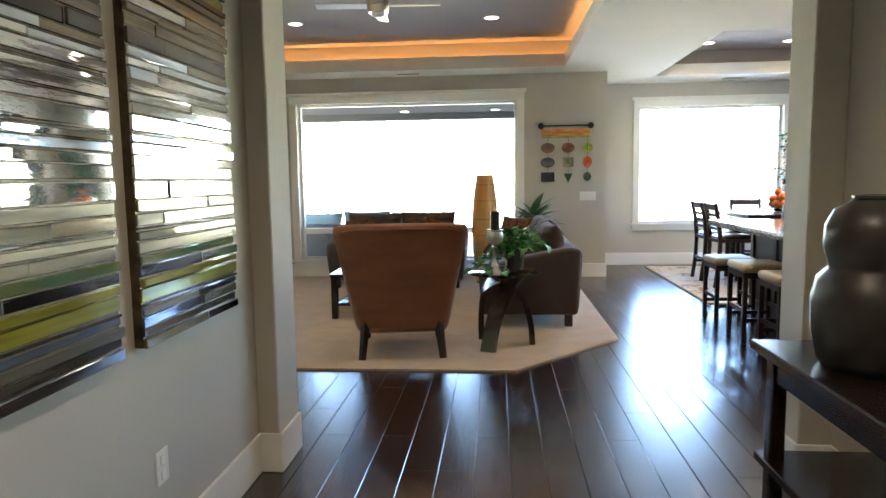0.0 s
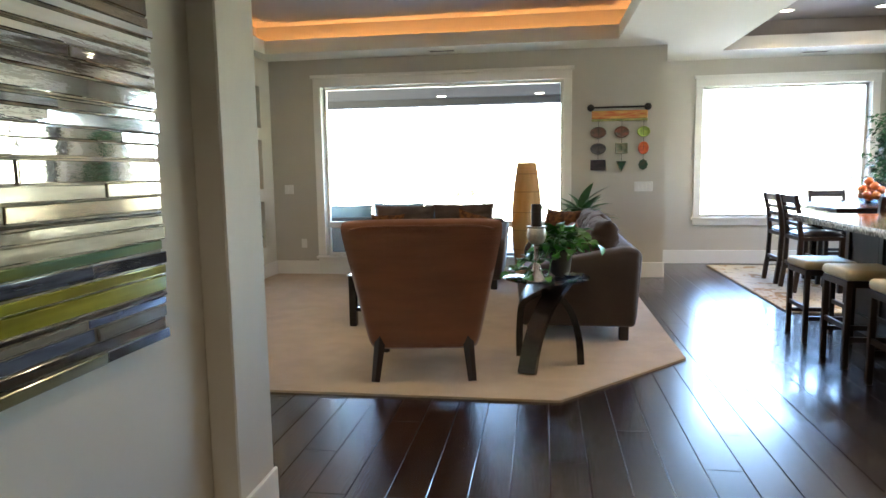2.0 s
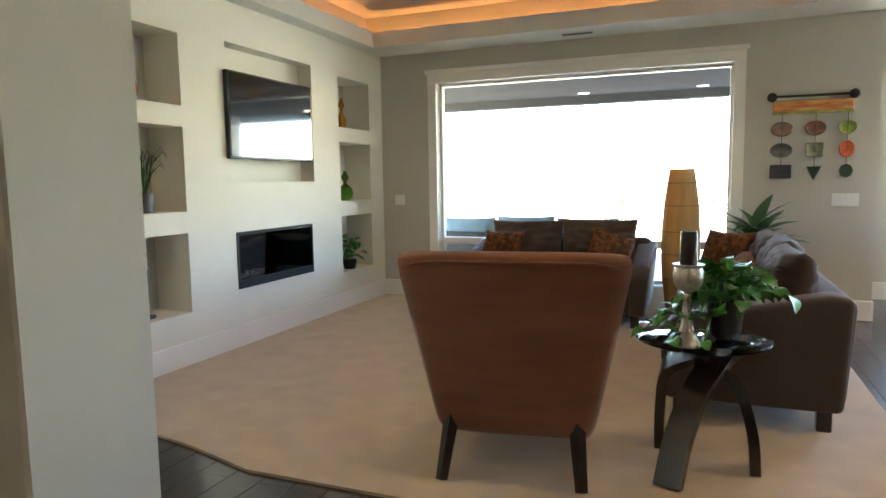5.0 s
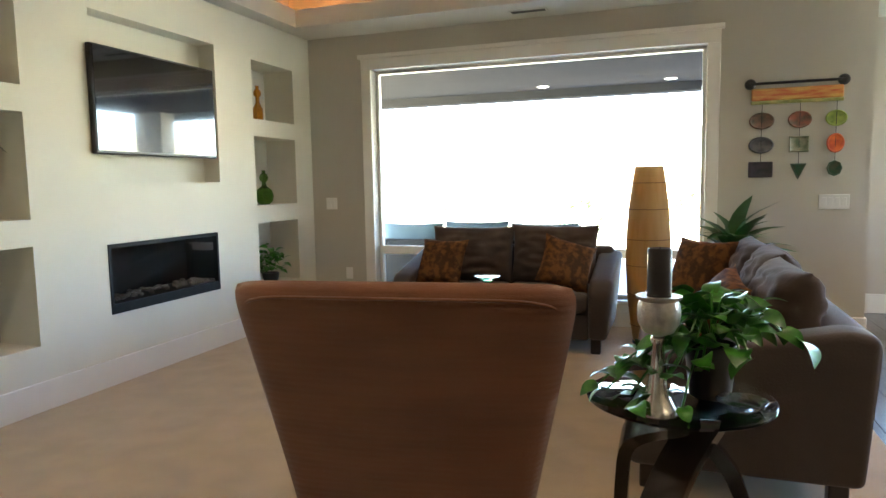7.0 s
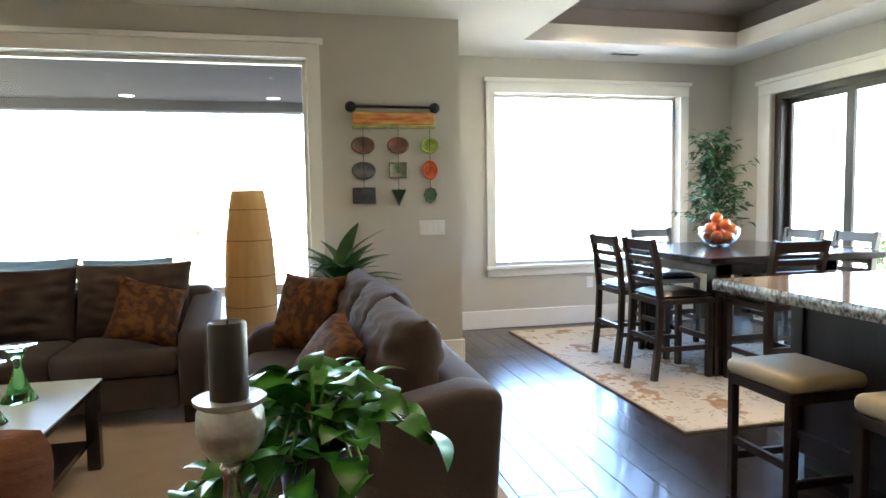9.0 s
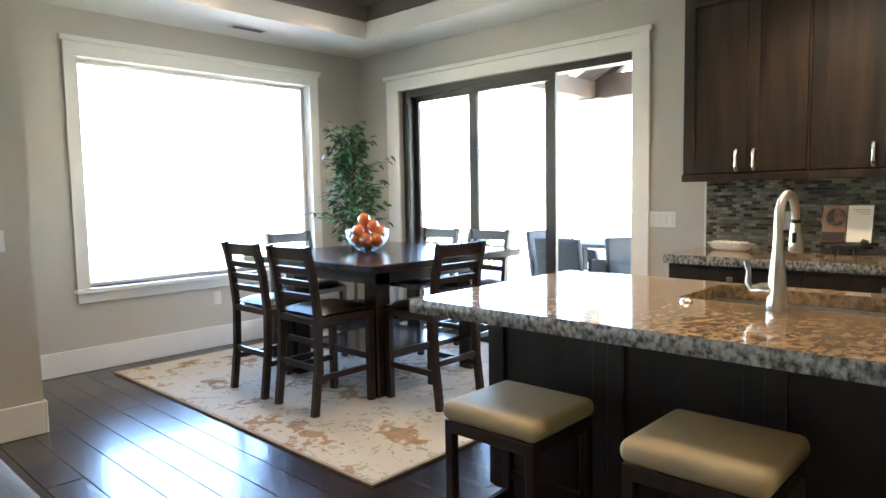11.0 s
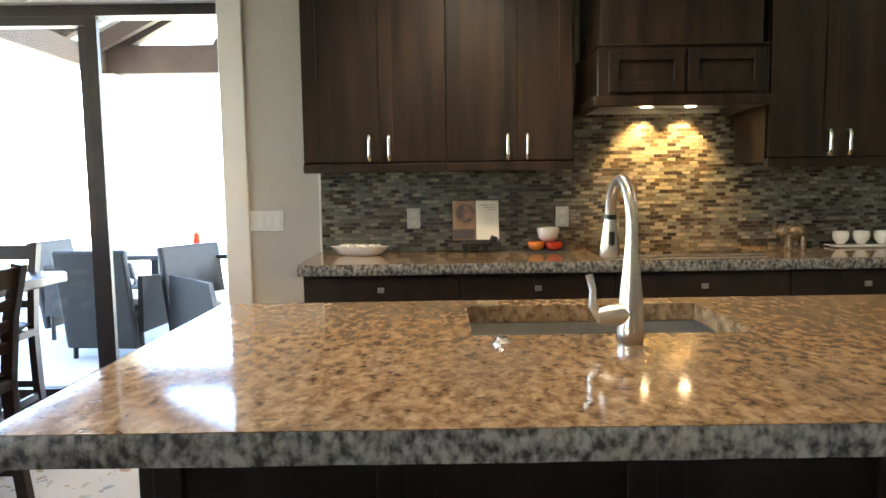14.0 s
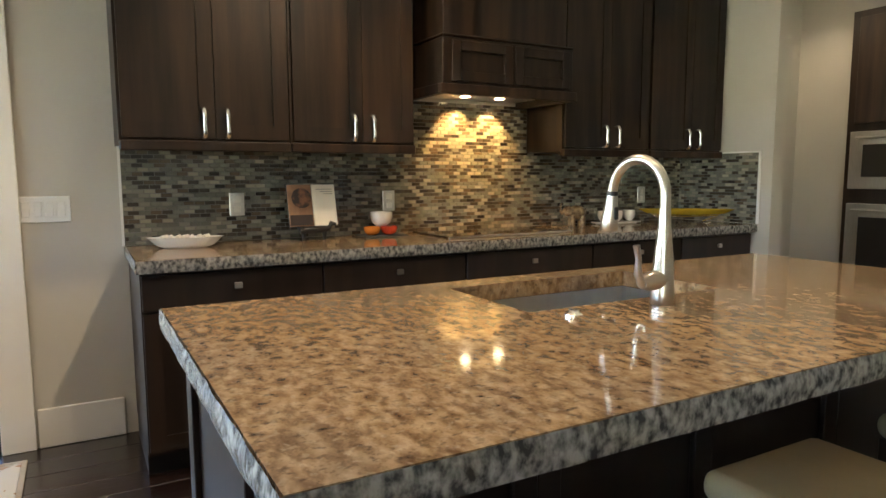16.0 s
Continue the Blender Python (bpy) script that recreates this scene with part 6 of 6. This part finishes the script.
def art_panel(y0, y1, z0, z1):
    p = thing("mirror_art_panel", "wall panel of stacked mirrored and coloured glass strips", "wall art", "mirrored wall panels", pose(HL, 0, 0))
    part("backing", boxes((0.0, 0.028, y0 + 0.004, y1 - 0.004, z0 + 0.004, z1 - 0.004)), M_GOLD, p, "gilded backing board")
    bands = [(0.036, "olive silver"), (0.030, "smoke"), (0.060, "navy taupe"), (0.014, "smoke"), (0.078, "yellow"), (0.040, "navy silver"), (0.034, "green"), (0.072, "taupe"), (0.012, "smoke"),
             (0.040, "taupe bronze"), (0.042, "taupe"), (0.052, "mirror"), (0.006, "smoke"), (0.074, "mirror"), (0.058, "mirror silver"), (0.008, "smoke"), (0.082, "mirror"), (0.060, "mirror"), (0.006, "smoke"), (0.066, "silver mirror"), (0.034, "silver bronze"), (0.050, "smoke"), (0.066, "taupe bronze"),
             (0.040, "silver taupe"), (0.070, "olive"), (0.026, "smoke"), (0.060, "olive yellow"), (0.050, "taupe"), (0.074, "bronze silver"), (0.060, "olive"), (0.09, "taupe")]
    z = z0
    rows = []
    for h, kinds in bands:
        rows += [(h * 0.58, kinds), (h * 0.42, " ".join(reversed(kinds.split())))] if h > 0.057 else [(h, kinds)]
    for h, kinds in rows:
        kinds = kinds.split()
        h = min(h * rnd.uniform(0.92, 1.08), z1 - z)
        if h < 0.005:
            break
        cut = y0 + (y1 - y0) * rnd.uniform(0.2, 0.8)
        if len(kinds) == 1 and rnd.random() < 0.4:
            kinds = kinds * 2
        spans = [(y0, y1)] if len(kinds) == 1 else [(y0, cut), (cut, y1)]
        for (a, b), kind in zip(spans, kinds):
            d = rnd.uniform(0.034, 0.044) - 0.004 * (kind == "smoke")
            bm = boxes((0.0285, d, a + 0.001, b - 0.001 + rnd.uniform(-0.004, 0.003), z + 0.0022, z + h - 0.0022), bevel=min(0.0025, h * 0.12))
            loose = 1.1 if kind == "mirror" else 2.2
            tip = Matrix.Translation((0.03, 0, z + h / 2)) @ pose(0, 0, 0, rnd.uniform(-0.35, 0.35), rnd.uniform(-loose, loose), rnd.uniform(-0.5, 0.5) * loose) @ Matrix.Translation((-0.03, 0, -z - h / 2))
            mid = Matrix.Translation((0, (a + b) / 2, 0))
            part("glass_strip", moved(bm, mid @ tip @ mid.inverted()), STRIP[kind], p)
        z += h


art_panel(1.785, 2.50, 0.83, 2.25)
art_panel(0.97, 1.675, 0.83, 2.25)

cn = thing("console_table", "dark wooden console table with lower shelves", "console table", m=pose(0, 0, 0))
X0, X1, Y0, Y1, Z = 0.99, 1.52, 0.35, 2.2, 0.775
part("tabletop", boxes((X0, X1, Y0, Y1, Z - 0.035, Z), bevel=0.006), M_TABLEWOOD, cn)
part("apron", boxes((X0 + 0.05, X1, Y0 + 0.05, Y1 - 0.05, Z - 0.12, Z - 0.035)), M_TABLEWOOD, cn)
for xa in (X0 + 0.04, X1 - 0.09):
    for ya in (Y0 + 0.04, Y1 - 0.10):
        part("leg", boxes((xa, xa + 0.05, ya, ya + 0.05, 0.0, Z - 0.035), bevel=0.004), M_TABLEWOOD, cn)
part("shelf", boxes((X0 + 0.02, X1, Y0 + 0.02, Y1 - 0.02, 0.36, 0.39), bevel=0.004), M_TABLEWOOD, cn)
part("shelf", boxes((X0 + 0.02, X1, Y0 + 0.02, Y1 - 0.02, 0.10, 0.13), bevel=0.004), M_TABLEWOOD, cn)
M_VASE = mat("dark_bronze_glaze", (0.040, 0.036, 0.034), 0.42, second=(0.022, 0.020, 0.019), scale=5, bump=0.1, bscale=30, coat=0.1)
gv = vase("gourd_vase", "large dark bronze gourd-shaped vase on the console", (1.20, 1.86, Z + 0.001), [(0.13, 0), (0.15, 0.03), (0.165, 0.10), (0.17, 0.19), (0.155, 0.255), (0.125, 0.285), (0.125, 0.30), (0.14, 0.35), (0.138, 0.41), (0.115, 0.455), (0.07, 0.48), (0.06, 0.49), (0.05, 0.485)], M_VASE, 8)
part("rim", lathe([(0.058, 0.484), (0.066, 0.489), (0.066, 0.496), (0.05, 0.498), (0.046, 0.488)], 24), M_VASE, gv, smooth=50)

# ---- outdoors: furniture and roofs ----
M_WICKER = mat("dark_wicker", (0.014, 0.012, 0.012), 0.6, grain=0.4, scale=40, bump=0.9, bscale=70, bstretch=(1, 1, 3))
M_BLUE = mat("blue_grey_canvas", (0.11, 0.16, 0.18), 0.85, grain=0.15, scale=6, bump=0.3, bscale=150)
os_ = thing("outdoor_sofa", "dark wicker patio sofa with blue-grey cushions", "sofa", m=pose(-1.85, 9.95, -0.03))
part("back", boxes((-1.12, 1.12, -0.40, -0.30, 0.06, 0.72), bevel=0.02, seg=2), M_WICKER, os_)
part("base", boxes((-1.12, 1.12, -0.30, 0.42, 0.06, 0.36), bevel=0.02, seg=2), M_WICKER, os_)
for s in (-1, 1):
    part("arm", boxes((s * 1.06 - 0.06, s * 1.06 + 0.06, -0.30, 0.42, 0.36, 0.60), bevel=0.02, seg=2), M_WICKER, os_)
for k in range(3):
    part("back_cushion", moved(pillow_mesh(0.72, 0.52, 0.18), pose(-0.74 + 0.74 * k, -0.19, 0.63 + 0.02 * (k % 2), 80)), M_BLUE, os_, "blue-grey canvas cushion", smooth=60)
    part("seat_cushion", moved(boxes((-0.36, 0.36, -0.28, 0.42, 0.36, 0.48), bevel=0.04, seg=3), pose(-0.74 + 0.74 * k, 0, 0)), M_BLUE, os_, smooth=60)
for x, y in ((-1.6, 12.35), (0.1, 12.35)):
    downlight(x, y, 2.62, 0)
eg = thing("hanging_egg_chair", "red hanging egg chair on a curved pale stand", "garden chair", m=pose(-4.8, 17.0, -0.12))
M_REDSHELL = mat("red_shell", (0.55, 0.07, 0.04), 0.5, grain=0.2, scale=8)
part("shell", moved(lathe([(0.02, -0.42), (0.16, -0.36), (0.25, -0.15), (0.25, 0.08), (0.17, 0.30), (0.03, 0.40)], 24), pose(0, 0, 1.15)), M_REDSHELL, eg, smooth=60)
part("stand", tube([(0.0, 0.1, 0), (0.35, 0.1, 0.1), (0.52, 0.1, 0.7), (0.42, 0.1, 1.5), (0.12, 0.05, 1.75), (0, 0, 1.55)], 0.02, 8), M_TRIM, eg)
M_SHRUB = mat("shrub_leaf", (0.09, 0.15, 0.04), 0.7, grain=0.4, scale=4, island=0.5)


def shrub(x, y, r, n):
    bm = bmesh.new()
    for _ in range(n):
        a, h, q = rnd.uniform(0, 6.28), rnd.uniform(0.0, 1.0), rnd.uniform(0.3, 1.0)
        rr = r * q * math.sqrt(max(0.05, 1 - (2 * h - 0.8) ** 2 * 0.6))
        p = Vector((x + rr * math.cos(a), y + rr * math.sin(a), -0.1 + h * r * 1.3))
        d = Vector((rnd.uniform(-1, 1), rnd.uniform(-1, 1), rnd.uniform(-0.3, 1))).normalized()
        s = d.cross(Vector((0.3, 0.2, 1))).normalized()
        L = 0.16
        v = [bm.verts.new(p + c) for c in (Vector((0, 0, 0)), d * L * 0.5 + s * L * 0.25, d * L, d * L * 0.5 - s * L * 0.25)]
        bm.faces.new(v)
    g = thing("shrub", "small sunlit garden shrub", "shrub", "garden shrubs")
    part("foliage", bm, M_SHRUB, g)
    part("stem", tube([(x, y, -0.13), (x, y, r * 0.6)], 0.02, 6), M_BARK, g)


for x, y, r in ((9.8, 12.6, 0.45), (11.0, 11.6, 0.4), (9.2, 13.4, 0.5), (-2.2, 21.0, 0.7), (0.5, 24.0, 0.8), (-6.0, 26.0, 1.0), (3.5, 23.0, 0.7)):
    shrub(x, y, r, 350)

# east patio: timber roof, column, table and wicker chairs
M_WHITE = mat("white_boards", (0.75, 0.73, 0.70), 0.7, grain=0.05, scale=3)
EX = 9.0
solid("patio_column_north", boxes((1.85, 2.45, 12.35, 12.69, -0.05, 2.615), bevel=0.01), M_STUCCO, "cream stucco patio column", "column")
solid("patio_column", boxes((EX - 0.17, EX + 0.17, 9.45, 9.79, -0.05, 2.62), bevel=0.01), M_STUCCO, "cream stucco patio column", "column")
solid("patio_column_far", boxes((EX - 0.17, EX + 0.17, 3.85, 4.19, -0.05, 2.62), bevel=0.01), M_STUCCO, "cream stucco patio column", "column")
pr = tagged(thing("patio_roof", "vaulted patio roof with dark timber beams", "patio roof"), kind="structure")
part("beam", boxes((EX - 0.10, EX + 0.10, 3.8, 9.85, 2.62, 2.94), bevel=0.01), M_TIMBER, pr)
part("beam", boxes((WX + 0.2, EX - 0.10, 9.55, 9.75, 2.62, 2.86), bevel=0.01), M_TIMBER, pr)
part("king_post", boxes((EX - 0.08, EX + 0.08, 6.74, 6.90, 2.86, 4.2)), M_TIMBER, pr)
for yy in (9.65, 4.0):
    s = -1 if yy > 6.8 else 1
    part("principal_rafter", tube([(EX, yy, 2.86), (EX, 6.82, 4.35)], 0.07, flat=(0.14, 0.18)), M_TIMBER, pr)
    part("strut", tube([(EX, yy + s * 1.3, 2.84), (EX, yy + s * 1.9, 3.75)], 0.05, flat=(0.12, 0.12)), M_TIMBER, pr)
for k in range(6):
    x = WX + 0.55 + 0.65 * k
    for yy in (9.75, 3.9):
        part("rafter", tube([(x, yy, 2.84), (x, 6.82, 4.30)], 0.05, flat=(0.09, 0.16)), M_TIMBER, pr)
for yy in (10.1, 3.5):
    bm = bmesh.new()
    v = [bm.verts.new(c) for c in ((WX + 0.2, yy, 2.80), (EX + 0.4, yy, 2.80), (EX + 0.4, 6.82, 4.46), (WX + 0.2, 6.82, 4.46))]
    f = bm.faces.new(v)
    ex = bmesh.ops.extrude_face_region(bm, geom=[f])
    for q in ex["geom"]:
        if isinstance(q, bmesh.types.BMVert):
            q.co.z += 0.08
    part("roof_boards", bm, M_WHITE, pr, "white painted roof boards")
solid("gable_wall", slab("x", WX + 0.2, WX + 0.26, (3.5, 10.1), (2.72, 4.3)), M_STUCCO, "cream stucco house wall", "wall")

pt = thing("patio_table", "dark patio dining table", "table", m=pose(7.25, 7.70, -0.03, 0, 0, 90))
part("tabletop", boxes((-0.95, 0.95, -0.45, 0.45, 0.72, 0.76), bevel=0.006), M_SLATE, pt)
for sx in (-1, 1):
    for sy in (-1, 1):
        part("leg", boxes((sx * 0.85 - 0.035, sx * 0.85 + 0.035, sy * 0.36 - 0.035, sy * 0.36 + 0.035, 0, 0.72)), M_WICKER, pt)


def wicker_chair(m):
    c = thing("wicker_chair", "dark wicker patio armchair", "patio chair", "patio chairs", m)
    part("backrest", moved(boxes((-0.29, 0.29, -0.03, 0.03, 0.10, 0.88), bevel=0.02, seg=2), pose(0, 0.26, 0, -9)), M_WICKER, c)
    part("seat", boxes((-0.28, 0.28, -0.28, 0.27, 0.34, 0.42), bevel=0.02), M_WICKER, c)
    part("cushion", boxes((-0.25, 0.25, -0.26, 0.22, 0.42, 0.48), bevel=0.025, seg=2), M_WHITE, c, "pale seat cushion")
    for s in (-1, 1):
        bm = prism([(-0.30, 0.22), (-0.20, 0.62), (0.24, 0.66), (0.26, 0.22)], -0.02, 0.02)
        part("side_panel", moved(bm, Matrix.Translation((s * 0.30, 0, 0)) @ Matrix(((0, 0, 1, 0), (1, 0, 0, 0), (0, 1, 0, 0), (0, 0, 0, 1)))), M_WICKER, c)
        for yy in (-0.25, 0.22):
            part("leg", tube([(s * 0.28, yy, 0), (s * 0.27, yy, 0.40)], 0.02, 8), M_WICKER, c)
    return c


w0 = wicker_chair(pose(6.52, 8.36, -0.03, 0, 0, 84))
copy_thing(w0, pose(6.42, 7.50, -0.03, 0, 0, -30))
copy_thing(w0, pose(7.25, 8.98, -0.03, 0, 0, -4))
copy_thing(w0, pose(8.02, 7.45, -0.03, 0, 0, -90))
for x, y in ((7.55, 8.12), (7.60, 7.72)):
    vase("red_bottle", "slim red bottle on the patio table", (x, y, 0.731), [(0.03, 0), (0.035, 0.01), (0.035, 0.14), (0.014, 0.13), (0.012, 0.16), (0.005, 0.16)], M_REDCER, 20)

# ---- floor planks, last ----
rnd = random.Random(7)
PW = 0.165
plank_meshes = {}


def plank(x, y0, y1):
    length = round(y1 - y0, 2)
    if length not in plank_meshes:
        plank_meshes[length] = mesh_of("plank", boxes((-PW / 2 + 0.0012, PW / 2 - 0.0012, -length / 2 + 0.0012, length / 2 - 0.0012, -0.0055, 0.0), bevel=0.0018), M_PLANK)
    ob = new("plank", plank_meshes[length])
    ob.parent = floor_ob
    ob.matrix_world = pose(x, (y0 + y1) / 2, 0.0)


floor_ob = bpy.data.objects["floor"]
cols = int((WX - LX) / PW) + 1
for k in range(cols):
    x = LX + PW * (k + 0.5)
    if x < HL:
        lo, hi = 3.1, 4.75
    elif x < HR + 0.15:
        lo, hi = -1.2, 4.45 if x < 0.25 else min(BY, 4.45 + max(0.0, x - 0.25) * 1.07 + 0.1)
        if x > 1.05:
            hi = BY if x < CX else NY
    else:
        lo, hi = 1.3, NY
    y = lo - rnd.choice((0.0, 0.4, 0.8, 1.2))
    while y < hi:
        length = rnd.choice((1.2, 1.6, 2.0))
        a, b = max(y, lo), min(y + length, hi)
        if b - a > 0.1:
            plank(x, round(a, 1) if a > lo else a, round(b, 1) if b < hi else b)
        y = round(y + length, 1)
